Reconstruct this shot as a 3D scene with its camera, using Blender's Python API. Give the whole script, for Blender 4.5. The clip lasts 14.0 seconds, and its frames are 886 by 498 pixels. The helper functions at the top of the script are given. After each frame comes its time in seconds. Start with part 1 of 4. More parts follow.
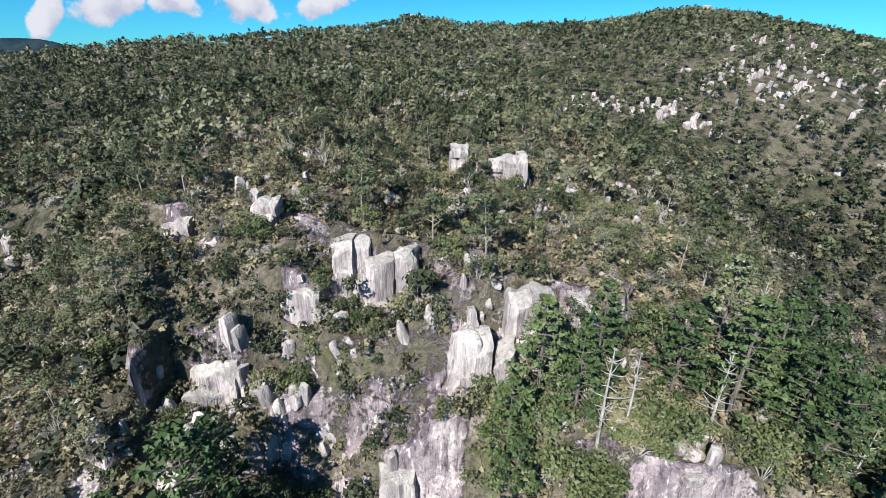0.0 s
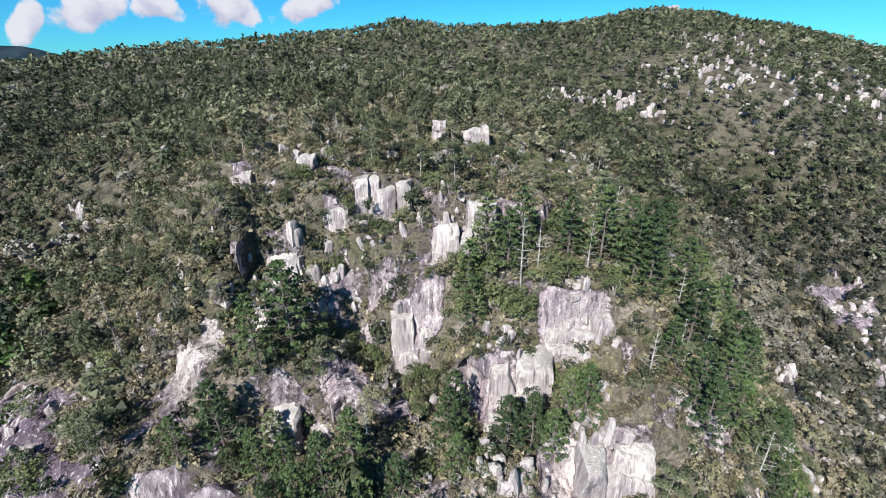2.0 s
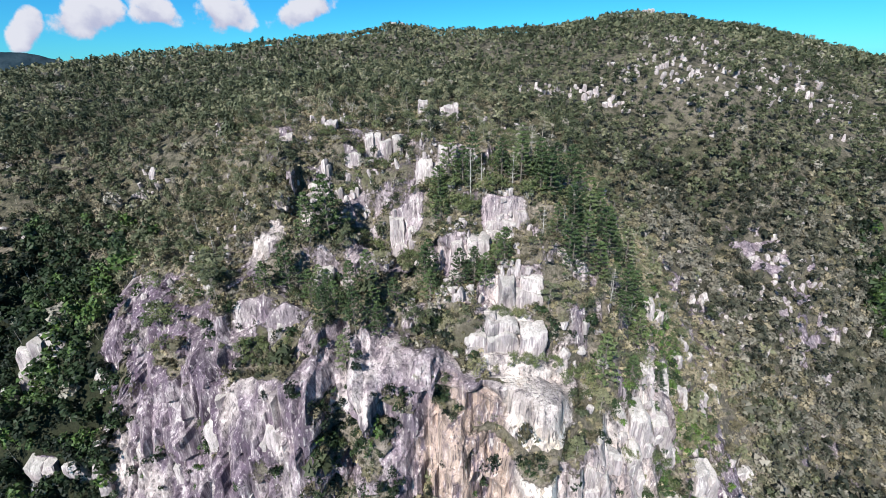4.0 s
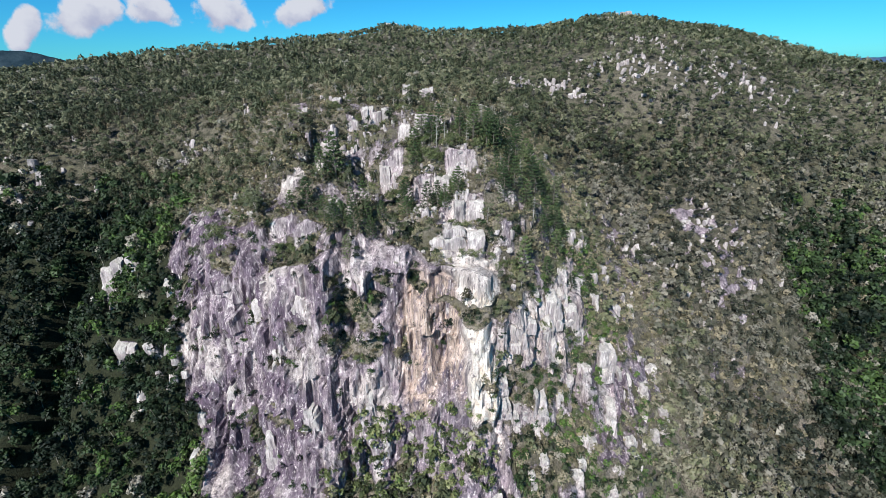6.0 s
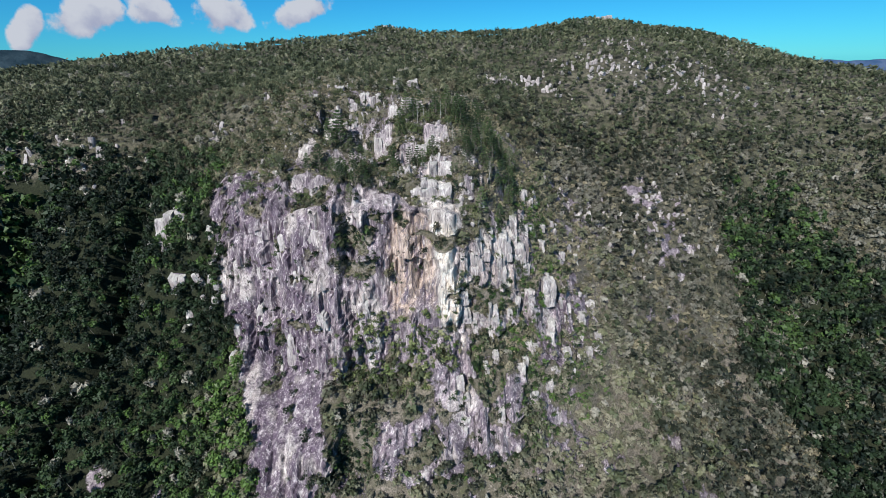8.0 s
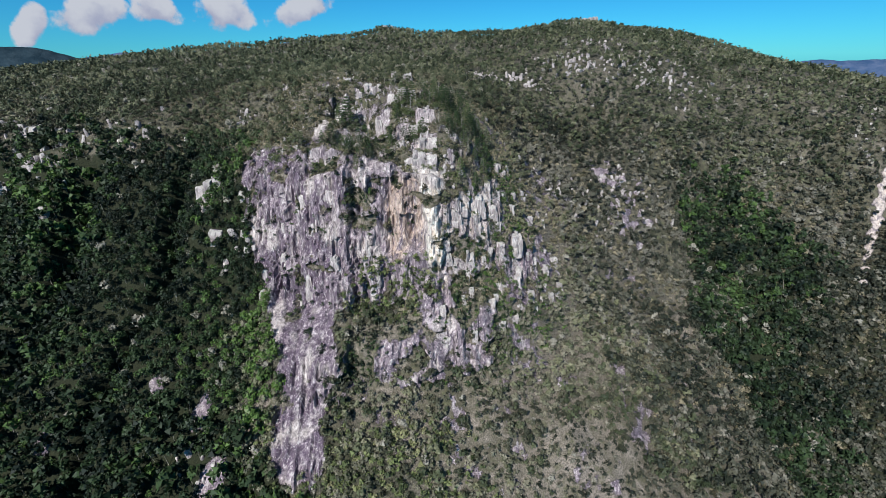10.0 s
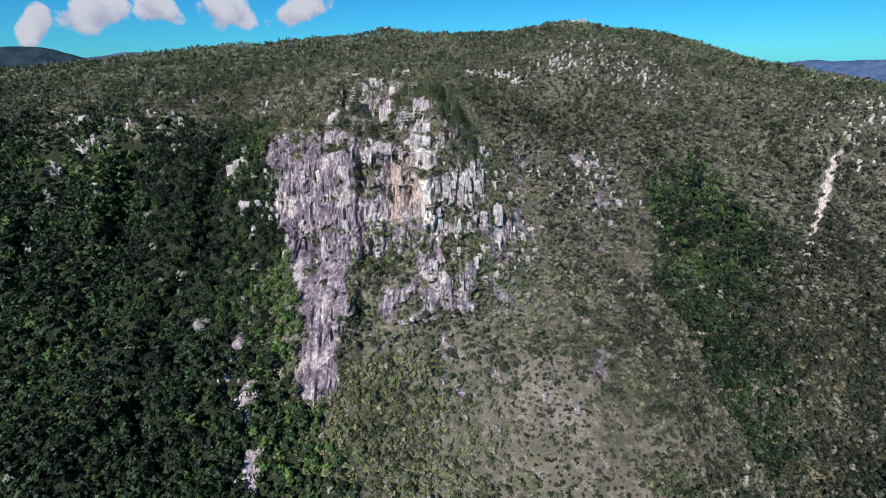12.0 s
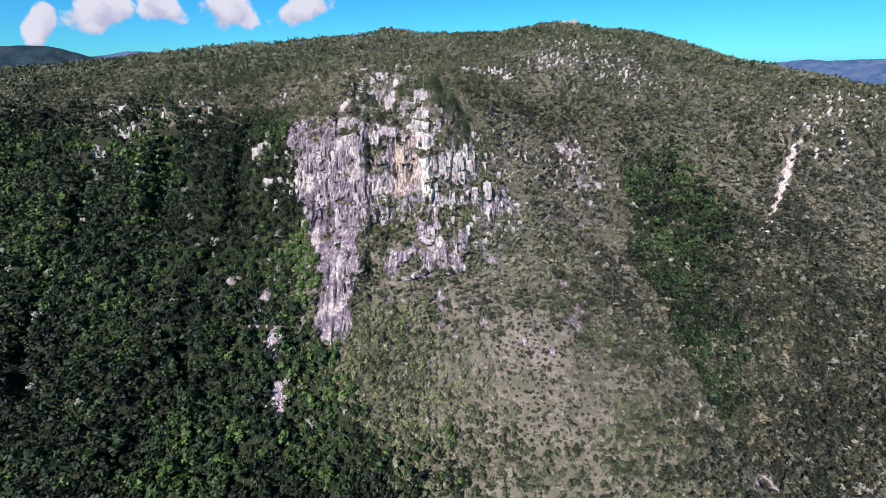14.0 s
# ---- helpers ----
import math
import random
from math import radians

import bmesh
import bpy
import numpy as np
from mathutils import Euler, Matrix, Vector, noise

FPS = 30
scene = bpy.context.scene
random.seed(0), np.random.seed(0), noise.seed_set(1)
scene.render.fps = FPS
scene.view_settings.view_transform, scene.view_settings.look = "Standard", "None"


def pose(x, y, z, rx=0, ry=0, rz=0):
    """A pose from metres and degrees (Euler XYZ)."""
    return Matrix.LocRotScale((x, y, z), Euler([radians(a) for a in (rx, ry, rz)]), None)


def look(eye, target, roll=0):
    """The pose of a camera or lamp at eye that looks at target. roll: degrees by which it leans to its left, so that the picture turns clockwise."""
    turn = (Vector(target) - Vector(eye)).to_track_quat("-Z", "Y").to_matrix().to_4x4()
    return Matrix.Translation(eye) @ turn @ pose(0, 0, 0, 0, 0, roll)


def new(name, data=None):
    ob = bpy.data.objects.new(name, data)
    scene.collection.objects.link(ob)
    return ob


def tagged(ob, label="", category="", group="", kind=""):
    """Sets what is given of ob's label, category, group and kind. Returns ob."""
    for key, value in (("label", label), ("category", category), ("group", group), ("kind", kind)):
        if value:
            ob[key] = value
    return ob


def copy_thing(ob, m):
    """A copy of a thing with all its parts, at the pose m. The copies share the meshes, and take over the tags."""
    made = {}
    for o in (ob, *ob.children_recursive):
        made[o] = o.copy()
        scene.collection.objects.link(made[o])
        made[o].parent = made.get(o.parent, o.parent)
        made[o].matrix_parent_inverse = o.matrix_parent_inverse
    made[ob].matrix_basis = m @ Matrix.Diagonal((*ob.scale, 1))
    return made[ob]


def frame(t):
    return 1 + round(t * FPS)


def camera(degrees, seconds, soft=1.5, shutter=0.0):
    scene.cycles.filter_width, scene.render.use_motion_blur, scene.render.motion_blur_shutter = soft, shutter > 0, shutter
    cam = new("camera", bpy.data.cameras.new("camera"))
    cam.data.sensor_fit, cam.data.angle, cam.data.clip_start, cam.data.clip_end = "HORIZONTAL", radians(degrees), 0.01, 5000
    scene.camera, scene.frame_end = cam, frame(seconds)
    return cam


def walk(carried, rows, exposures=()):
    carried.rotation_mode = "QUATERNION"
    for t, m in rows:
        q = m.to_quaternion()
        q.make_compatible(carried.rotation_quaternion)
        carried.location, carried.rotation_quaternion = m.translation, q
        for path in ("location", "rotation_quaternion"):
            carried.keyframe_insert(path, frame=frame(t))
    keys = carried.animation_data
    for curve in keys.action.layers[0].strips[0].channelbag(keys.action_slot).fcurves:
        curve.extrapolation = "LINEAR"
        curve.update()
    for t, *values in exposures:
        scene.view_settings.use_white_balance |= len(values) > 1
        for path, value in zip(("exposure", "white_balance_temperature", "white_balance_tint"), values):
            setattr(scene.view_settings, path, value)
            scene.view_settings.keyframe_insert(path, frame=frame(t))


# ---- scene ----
cam = camera(90.7, 14.0, soft=0.55)
METRES, EYE, TILT, LEAN, TURN = 300.0, 240.0, -24.0, 0.0, 0.0
ROWS = [
    (0.0, 0.0, 0.0, 0.0, 0.0, 0.0, -0.0),
    (0.5, 0.0, -0.0132, -0.0063, -0.37, -0.1, 0.39),
    (1.0, 0.0009, -0.0327, -0.0156, -1.02, -0.02, 0.97),
    (1.5, 0.0014, -0.056, -0.026, -1.17, -0.02, 1.24),
    (2.0, 0.0023, -0.0816, -0.0368, -1.24, 0.08, 1.45),
    (2.5, 0.0036, -0.1093, -0.0508, -1.25, 0.1, 1.7),
    (3.0, 0.0055, -0.1393, -0.0656, -1.33, 0.24, 1.89),
    (5.5, 0.0243, -0.2988, -0.1441, -1.85, 0.43, 2.11),
    (6.0, 0.0289, -0.3321, -0.1613, -1.95, 0.38, 2.1),
    (6.5, 0.0336, -0.3662, -0.1782, -1.99, 0.4, 2.06),
    (7.0, 0.0382, -0.401, -0.1952, -2.06, 0.45, 2.03),
    (7.5, 0.043, -0.436, -0.2128, -2.14, 0.48, 2.03),
    (8.0, 0.0473, -0.4722, -0.2301, -2.21, 0.53, 1.99),
    (10.5, 0.061, -0.6505, -0.3129, -2.32, 0.34, 1.76),
    (11.0, 0.0627, -0.686, -0.3295, -2.35, 0.33, 1.75),
    (11.5, 0.0642, -0.7217, -0.346, -2.35, 0.37, 1.73),
    (12.0, 0.065, -0.7575, -0.3625, -2.37, 0.38, 1.75),
    (12.5, 0.0651, -0.7931, -0.3787, -2.35, 0.36, 1.72),
    (13.0, 0.0646, -0.8278, -0.3968, -2.34, 0.36, 1.72),
    (13.5, 0.0652, -0.8632, -0.4145, -2.37, 0.4, 1.71),
    (14.0, 0.065, -0.8986, -0.4314, -2.37, 0.33, 1.7),
]
walk(cam, [(t, pose(0, 0, EYE, TILT, LEAN, TURN) @ pose(METRES * x, METRES * y, METRES * z, 90 + pitch, roll, yaw)) for t, x, y, z, yaw, pitch, roll in ROWS],
     [(t, stops, kelvin, shade) for t, stops, kelvin, shade in ((0.0, 1.05, 6150, 7), (3.0, 1.02, 6100, 8), (5.5, 0.90, 6000, 7), (7.0, 0.70, 5920, 5), (8.0, 0.62, 5900, 5), (11.0, 0.56, 5900, 6), (12.5, 0.73, 5950, 9), (14.0, 0.96, 6020, 14))])

# ---- sky and sun: low-left behind the viewer, clear winter light ----
SUN_FROM = Vector((-0.36, -0.66, 0.66)).normalized()
world = bpy.data.worlds.new("world")
scene.world = world
world.use_nodes = True
wn = world.node_tree
wn.nodes.clear()
sky = wn.nodes.new("ShaderNodeTexSky")
sky.sky_type = "NISHITA"
sky.sun_disc = False
sky.sun_elevation = math.asin(SUN_FROM.z)
sky.sun_rotation = math.atan2(SUN_FROM.x, SUN_FROM.y)
sky.altitude, sky.air_density, sky.dust_density, sky.ozone_density = 300, 0.9, 0.0, 4.0
tint = wn.nodes.new("ShaderNodeMix")
tint.data_type, tint.blend_type = "RGBA", "MULTIPLY"
tint.inputs["Factor"].default_value = 1.0
tint.inputs[7].default_value = (0.20, 0.735, 1.0, 1)
bg = wn.nodes.new("ShaderNodeBackground")
bg.inputs["Strength"].default_value = 0.062
out = wn.nodes.new("ShaderNodeOutputWorld")
wn.links.new(sky.outputs[0], tint.inputs[6])
wn.links.new(tint.outputs[2], bg.inputs["Color"])
wn.links.new(bg.outputs[0], out.inputs["Surface"])

sun = new("sun", bpy.data.lights.new("sun", "SUN"))
sun.data.energy, sun.data.angle, sun.data.color = 5.0, radians(0.5), (1.0, 0.94, 0.86)
sun.matrix_world = look(SUN_FROM * 900, (0, 0, 0))


# ---- numeric noise ----
def hashed(i, j, k, seed):
    with np.errstate(over="ignore"):
        n = i.astype(np.uint32) * np.uint32(374761393) + j.astype(np.uint32) * np.uint32(668265263) + k.astype(np.uint32) * np.uint32(2147483647) + np.uint32(seed * 1274126177 % 4294967296)
        n = (n ^ (n >> np.uint32(13))) * np.uint32(1274126177)
        n = n ^ (n >> np.uint32(16))
    return n.astype(np.float64) / 4294967295.0 * 2 - 1


def vnoise(x, y, z=0.0, seed=1):
    """Smooth value noise in -1..1."""
    x, y, z = np.broadcast_arrays(np.asarray(x, float), np.asarray(y, float), np.asarray(z, float))
    fx, fy, fz = np.floor(x), np.floor(y), np.floor(z)
    i, j, k = fx.astype(np.int64), fy.astype(np.int64), fz.astype(np.int64)
    u, v, w = x - fx, y - fy, z - fz
    u, v, w = u * u * (3 - 2 * u), v * v * (3 - 2 * v), w * w * (3 - 2 * w)
    total = 0.0
    for a in (0, 1):
        for b in (0, 1):
            for c in (0, 1):
                total = total + hashed(i + a, j + b, k + c, seed) * (u if a else 1 - u) * (v if b else 1 - v) * (w if c else 1 - w)
    return total


def fbm(x, y, z=0.0, octaves=4, seed=1):
    total, gain, size = 0.0, 0.5, 1.0
    for o in range(octaves):
        total = total + gain * vnoise(np.asarray(x) * size, np.asarray(y) * size, np.asarray(z) * size, seed + o)
        gain, size = gain * 0.5, size * 2.03
    return total


def ramp(v, lo, hi):
    s = np.clip((np.asarray(v, float) - lo) / (hi - lo), 0, 1)
    return s * s * (3 - 2 * s)


def spot(x, y, cx, cy, rx, ry):
    """A soft oval patch, 1 inside and 0 outside."""
    return 1 - ramp(np.hypot((x - cx) / rx, (y - cy) / ry), 0.6, 1.25)


def pchip(x, xs, ys):
    """Monotone cubic through the knots."""
    xs, ys = np.asarray(xs, float), np.asarray(ys, float)
    h, d = np.diff(xs), np.diff(ys) / np.diff(xs)
    m = np.zeros(len(xs))
    w1, w2 = 2 * h[1:] + h[:-1], h[1:] + 2 * h[:-1]
    ok = d[:-1] * d[1:] > 0
    m[1:-1][ok] = ((w1 + w2)[ok]) / (w1[ok] / d[:-1][ok] + w2[ok] / d[1:][ok])
    m[0], m[-1] = d[0], d[-1]
    i = np.clip(np.searchsorted(xs, x) - 1, 0, len(xs) - 2)
    t = (x - xs[i]) / h[i]
    return ys[i] * (1 + 2 * t) * (1 - t) ** 2 + h[i] * m[i] * t * (1 - t) ** 2 + ys[i + 1] * t * t * (3 - 2 * t) + h[i] * m[i + 1] * t * t * (t - 1)


# ---- materials ----
def material(name):
    m = bpy.data.materials.new(name)
    m.use_nodes = True
    m.node_tree.nodes.clear()
    return m, m.node_tree


class Graph:
    """Short hand for node graphs."""

    def __init__(self, tree):
        self.tree = tree

    def node(self, kind, inputs=None, data_type="", blend_type="", operation="", attribute_name="", interpolation_type=""):
        n = self.tree.nodes.new(kind)
        if data_type:
            n.data_type = data_type
        if blend_type:
            n.blend_type = blend_type
        if operation:
            n.operation = operation
        if attribute_name:
            n.attribute_name = attribute_name
        if interpolation_type:
            n.interpolation_type = interpolation_type
        for k, v in (inputs or {}).items():
            if isinstance(v, bpy.types.NodeSocket):
                self.tree.links.new(v, n.inputs[k])
            else:
                n.inputs[k].default_value = v
        return n

    def noise(self, vector, scale, detail=4.0, rough=0.55):
        return self.node("ShaderNodeTexNoise", {"Vector": vector, "Scale": scale, "Detail": detail, "Roughness": rough}).outputs[0]

    def ramp(self, value, *stops):
        n = self.node("ShaderNodeValToRGB", {0: value})
        e = n.color_ramp.elements
        while len(e) < len(stops):
            e.new(0.5)
        for s, (p, c) in zip(e, stops):
            s.position, s.color = p, (*c, 1) if len(c) == 3 else c
        return n.outputs[0]

    def span(self, value, lo, hi):
        return self.node("ShaderNodeMapRange", {0: value, 1: lo, 2: hi, 3: 0.0, 4: 1.0}, interpolation_type="SMOOTHSTEP").outputs[0]

    def mix(self, f, a, b, blend="MIX"):
        n = self.node("ShaderNodeMix", data_type="RGBA", blend_type=blend)
        for k, v in ((0, f), (6, a), (7, b)):
            if isinstance(v, bpy.types.NodeSocket):
                self.tree.links.new(v, n.inputs[k])
            else:
                n.inputs[k].default_value = v if k == 0 else (*v, 1)
        return n.outputs[2]

    def math(self, op, a, b=0.0):
        return self.node("ShaderNodeMath", {0: a, 1: b}, operation=op).outputs[0]

    def scaled(self, vector, s):
        return self.node("ShaderNodeMapping", {"Vector": vector, "Scale": s}).outputs[0]

    def close(self, colour, rough=0.9, bump=None, strength=0.5, distance=0.1, spec=0.2):
        inputs = {"Base Color": colour, "Roughness": rough, "Specular IOR Level": spec}
        if bump is not None:
            inputs["Normal"] = self.node("ShaderNodeBump", {"Height": bump, "Strength": strength, "Distance": distance}).outputs[0]
        b = self.node("ShaderNodeBsdfPrincipled", inputs)
        self.node("ShaderNodeOutputMaterial", {0: b.outputs[0]})


def granite(g, where, stain=None):
    """Weathered granite: pale faces, lilac-grey skin, dark and white water streaks. stain: (orange, dark, pale) sockets."""
    streak = g.noise(g.scaled(where, (0.42, 0.42, 0.035)), 1.0, 6.0, 0.7)
    fine = g.noise(g.scaled(where, (1.8, 1.8, 0.13)), 1.0, 5.0, 0.65)
    blotch = g.noise(g.scaled(where, (1.0, 1.0, 0.55)), 0.075, 6.0, 0.68)
    grain = g.noise(where, 2.6, 6.0, 0.75)
    col = g.ramp(streak, (0.34, (0.085, 0.068, 0.090)), (0.44, (0.185, 0.142, 0.168)), (0.55, (0.30, 0.242, 0.262)), (0.69, (0.55, 0.49, 0.485)))
    col = g.mix(g.math("MULTIPLY", g.span(blotch, 0.52, 0.40), 0.8), col, (0.10, 0.08, 0.105))
    col = g.mix(g.math("MULTIPLY", g.span(blotch, 0.54, 0.68), 0.6), col, (0.56, 0.50, 0.48))
    if stain:
        orange, dark, pale = stain
        col = g.mix(g.math("MULTIPLY", orange, g.span(streak, 0.36, 0.56)), col, (0.47, 0.35, 0.275))
        col = g.mix(g.math("MULTIPLY", dark, g.span(streak, 0.64, 0.42)), col, (0.105, 0.074, 0.102))
        col = g.mix(g.math("MULTIPLY", pale, g.span(streak, 0.30, 0.50)), col, (0.68, 0.60, 0.53))
    col = g.mix(g.math("MULTIPLY", g.span(fine, 0.56, 0.66), 0.75), col, (0.64, 0.58, 0.55))
    col = g.mix(g.math("MULTIPLY", g.span(fine, 0.46, 0.37), 0.75), col, (0.055, 0.045, 0.055))
    bent = g.node("ShaderNodeVectorMath", {0: g.scaled(where, (0.75, 0.75, 0.30)), 1: g.scaled(g.node("ShaderNodeTexNoise", {"Vector": where, "Scale": 0.6, "Detail": 3.0}).outputs["Color"], (0.9, 0.9, 0.9))}, operation="ADD").outputs[0]
    facet = g.node("ShaderNodeSeparateColor", {0: g.node("ShaderNodeTexVoronoi", {"Vector": bent, "Scale": 1.0}).outputs["Color"]}).outputs[0]
    col = g.mix(0.42, col, g.ramp(facet, (0.05, (0.16, 0.16, 0.16)), (0.5, (0.48, 0.48, 0.48)), (0.95, (0.80, 0.80, 0.80))), "OVERLAY")
    col = g.mix(0.5, col, g.ramp(grain, (0.3, (0.2, 0.2, 0.2)), (0.7, (0.8, 0.8, 0.8))), "OVERLAY")
    height = g.math("ADD", g.math("ADD", g.math("MULTIPLY", fine, 0.7), g.math("MULTIPLY", grain, 0.35)), g.math("MULTIPLY", facet, 0.5))
    return col, height


def ground_material():
    m, t = material("hillside")
    g = Graph(t)
    where = g.node("ShaderNodeTexCoord").outputs["Object"]
    sep = g.node("ShaderNodeSeparateColor", {0: g.node("ShaderNodeAttribute", attribute_name="stain").outputs["Color"]})
    rock = g.node("ShaderNodeAttribute", attribute_name="rock").outputs["Fac"]
    rcol, rheight = granite(g, where, (sep.outputs[0], sep.outputs[1], sep.outputs[2]))
    patch, mid, small = g.noise(where, 0.035, 4.0), g.noise(where, 0.22, 5.0, 0.65), g.noise(where, 1.6, 5.0, 0.7)
    col = g.ramp(patch, (0.35, (0.085, 0.077, 0.053)), (0.5, (0.152, 0.130, 0.102)), (0.65, (0.238, 0.198, 0.170)))
    col = g.mix(g.span(mid, 0.5, 0.7), col, (0.278, 0.232, 0.198))
    col = g.mix(g.math("MULTIPLY", g.span(mid, 0.48, 0.34), 0.7), col, (0.085, 0.09, 0.04))
    col = g.mix(g.math("MULTIPLY", g.span(small, 0.55, 0.42), 0.75), col, (0.055, 0.05, 0.035))
    col = g.mix(g.math("MULTIPLY", g.span(small, 0.60, 0.72), 0.6), col, (0.28, 0.24, 0.185))
    # understorey litter, near black: shade between the crowns is put into the colour
    wet = g.node("ShaderNodeAttribute", attribute_name="litter_shade").outputs["Fac"]
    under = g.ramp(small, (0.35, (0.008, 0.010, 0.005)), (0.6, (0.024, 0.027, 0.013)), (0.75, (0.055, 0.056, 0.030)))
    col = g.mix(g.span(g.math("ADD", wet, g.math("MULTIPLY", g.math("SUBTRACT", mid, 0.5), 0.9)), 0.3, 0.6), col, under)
    edge = g.math("ADD", rock, g.math("MULTIPLY", g.math("SUBTRACT", mid, 0.5), 1.1))
    edge = g.math("ADD", edge, g.math("MULTIPLY", g.math("SUBTRACT", small, 0.5), 0.9))
    f = g.span(edge, 0.42, 0.58)
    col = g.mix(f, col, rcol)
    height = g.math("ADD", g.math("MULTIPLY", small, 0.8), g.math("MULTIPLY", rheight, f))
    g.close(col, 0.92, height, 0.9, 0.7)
    return m


def rock_material():
    m, t = material("granite")
    g = Graph(t)
    geo = g.node("ShaderNodeNewGeometry").outputs["Position"]
    shift = g.math("MULTIPLY", g.node("ShaderNodeObjectInfo").outputs["Random"], 60.0)
    where = g.node("ShaderNodeVectorMath", {0: geo, 1: g.node("ShaderNodeCombineXYZ", {0: shift, 1: shift}).outputs[0]}, operation="ADD").outputs[0]
    col, height = granite(g, where)
    top = g.span(g.node("ShaderNodeSeparateXYZ", {0: g.node("ShaderNodeNewGeometry").outputs["Normal"]}).outputs[2], 0.1, 0.7)
    lines = g.noise(g.scaled(where, (2.6, 2.6, 0.10)), 1.0, 4.0, 0.6)
    col = g.mix(0.34, col, (0.62, 0.565, 0.51))
    col = g.mix(g.math("MULTIPLY", g.span(lines, 0.52, 0.38), 0.6), col, (0.13, 0.10, 0.115))
    col = g.mix(g.math("MULTIPLY", top, 0.3), col, (0.46, 0.46, 0.40))
    g.close(col, 0.9, height, 1.0, 0.45)
    return m


def leaf_material(name, dark, light, hint, by_object=False, translucent=0.08):
    """Foliage; each plant takes its own tone between dark and light, a few lean to the hint."""
    m, t = material(name)
    g = Graph(t)
    if by_object:
        tone = g.node("ShaderNodeObjectInfo").outputs["Random"]
    else:
        tone = g.node("ShaderNodeAttribute", attribute_name="tone").outputs["Fac"]
    isle = g.node("ShaderNodeNewGeometry").outputs["Random Per Island"]
    v = g.math("ADD", g.math("MULTIPLY", tone, 0.82), g.math("MULTIPLY", isle, 0.18))
    col = g.ramp(v, (0.08, dark), (0.62, light), (0.90, hint), (0.98, (0.24, 0.22, 0.18)))
    d = g.node("ShaderNodeBsdfPrincipled", {"Base Color": col, "Roughness": 0.62, "Specular IOR Level": 0.25})
    tr = g.node("ShaderNodeBsdfTranslucent", {0: col})
    mixed = g.node("ShaderNodeMixShader", {0: translucent, 1: d.outputs[0], 2: tr.outputs[0]})
    g.node("ShaderNodeOutputMaterial", {0: mixed.outputs[0]})
    return m


def bark_material(name, a, b):
    m, t = material(name)
    g = Graph(t)
    where = g.node("ShaderNodeTexCoord").outputs["Object"]
    n = g.noise(g.scaled(where, (2.0, 2.0, 0.7)), 1.5, 4.0)
    g.close(g.ramp(n, (0.35, a), (0.65, b)), 0.85, n, 0.4, 0.03)
    return m


GROUND = ground_material()
GRANITE = rock_material()
GUM_LEAF = leaf_material("gum_leaves", (0.036, 0.045, 0.022), (0.105, 0.118, 0.062), (0.19, 0.18, 0.105), True)
PINE_LEAF = leaf_material("pine_needles", (0.020, 0.036, 0.014), (0.055, 0.085, 0.030), (0.095, 0.125, 0.045), True, 0.06)
SHRUB_LEAF = leaf_material("shrub_leaves", (0.036, 0.050, 0.020), (0.105, 0.125, 0.050), (0.20, 0.18, 0.10), True)
GUM_FAR = leaf_material("woodland_leaves", (0.026, 0.034, 0.016), (0.082, 0.092, 0.049), (0.165, 0.16, 0.095))
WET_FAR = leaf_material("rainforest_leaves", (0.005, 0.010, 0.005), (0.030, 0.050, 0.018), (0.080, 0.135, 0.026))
APRON_LEAF = leaf_material("apron_leaves", (0.036, 0.047, 0.018), (0.135, 0.157, 0.060), (0.22, 0.21, 0.11))
EAST_FAR = leaf_material("hill_scrub_leaves", (0.015, 0.019, 0.012), (0.066, 0.066, 0.046), (0.17, 0.155, 0.125))
DRY_FAR = leaf_material("dry_scrub_leaves", (0.032, 0.034, 0.021), (0.108, 0.107, 0.068), (0.20, 0.182, 0.132))
TWIGGY = leaf_material("twiggy_scrub_leaves", (0.048, 0.043, 0.026), (0.145, 0.127, 0.078), (0.245, 0.21, 0.145))
STRAW = leaf_material("dry_grass_blades", (0.11, 0.10, 0.055), (0.24, 0.205, 0.125), (0.32, 0.27, 0.18))
PALE_BARK = bark_material("pale_bark", (0.15, 0.135, 0.115), (0.38, 0.35, 0.31))
GREY_WOOD = bark_material("dead_wood", (0.20, 0.185, 0.17), (0.40, 0.38, 0.35))
DARK_BARK = bark_material("dark_bark", (0.07, 0.06, 0.05), (0.17, 0.15, 0.13))

# ---- the hill, lofted between terrain lines that run across it from front to back ----
KNOTS = (-900, -400, -250, -180, -120, -85, -62, -45, -30, 0, 25, 55, 100, 140, 190, 250, 330, 400, 470, 700, 1200)
VALLEY = (
    (-60, -82, -107, -113, -120, -120, -119, -121, -124, -121, -113, -106, -107, -101, -94, -80, -48, -21, 19, 60, 100),
    (30, 27, 34, 39, 35, 32, 28, 26, 26, 28, 30, 31, 39, 30, 11, -24, -16, 23, 42, 60, 60))
LOWER_SLOPE = (
    (10, -32, -62, -68, -63, -63, -64, -70, -72, -75, -70, -61, -43, -13, 14, 13, 7, 47, 87, 130, 200),
    (75, 75, 75, 74, 84, 82, 82, 82, 85, 87, 84, 83, 78, 71, 48, 35, 52, 69, 85, 90, 80))
STEP_FOOT = (
    (40, -7, -36, -41, -39, -42, -48, -56, -59, -49, -48, -35, -8, 40, 66, 70, 49, 86, 115, 170, 250),
    (95, 96, 96, 97, 100, 98, 101, 97, 97, 103, 101, 102, 96, 96, 86, 73, 74, 96, 113, 115, 95))
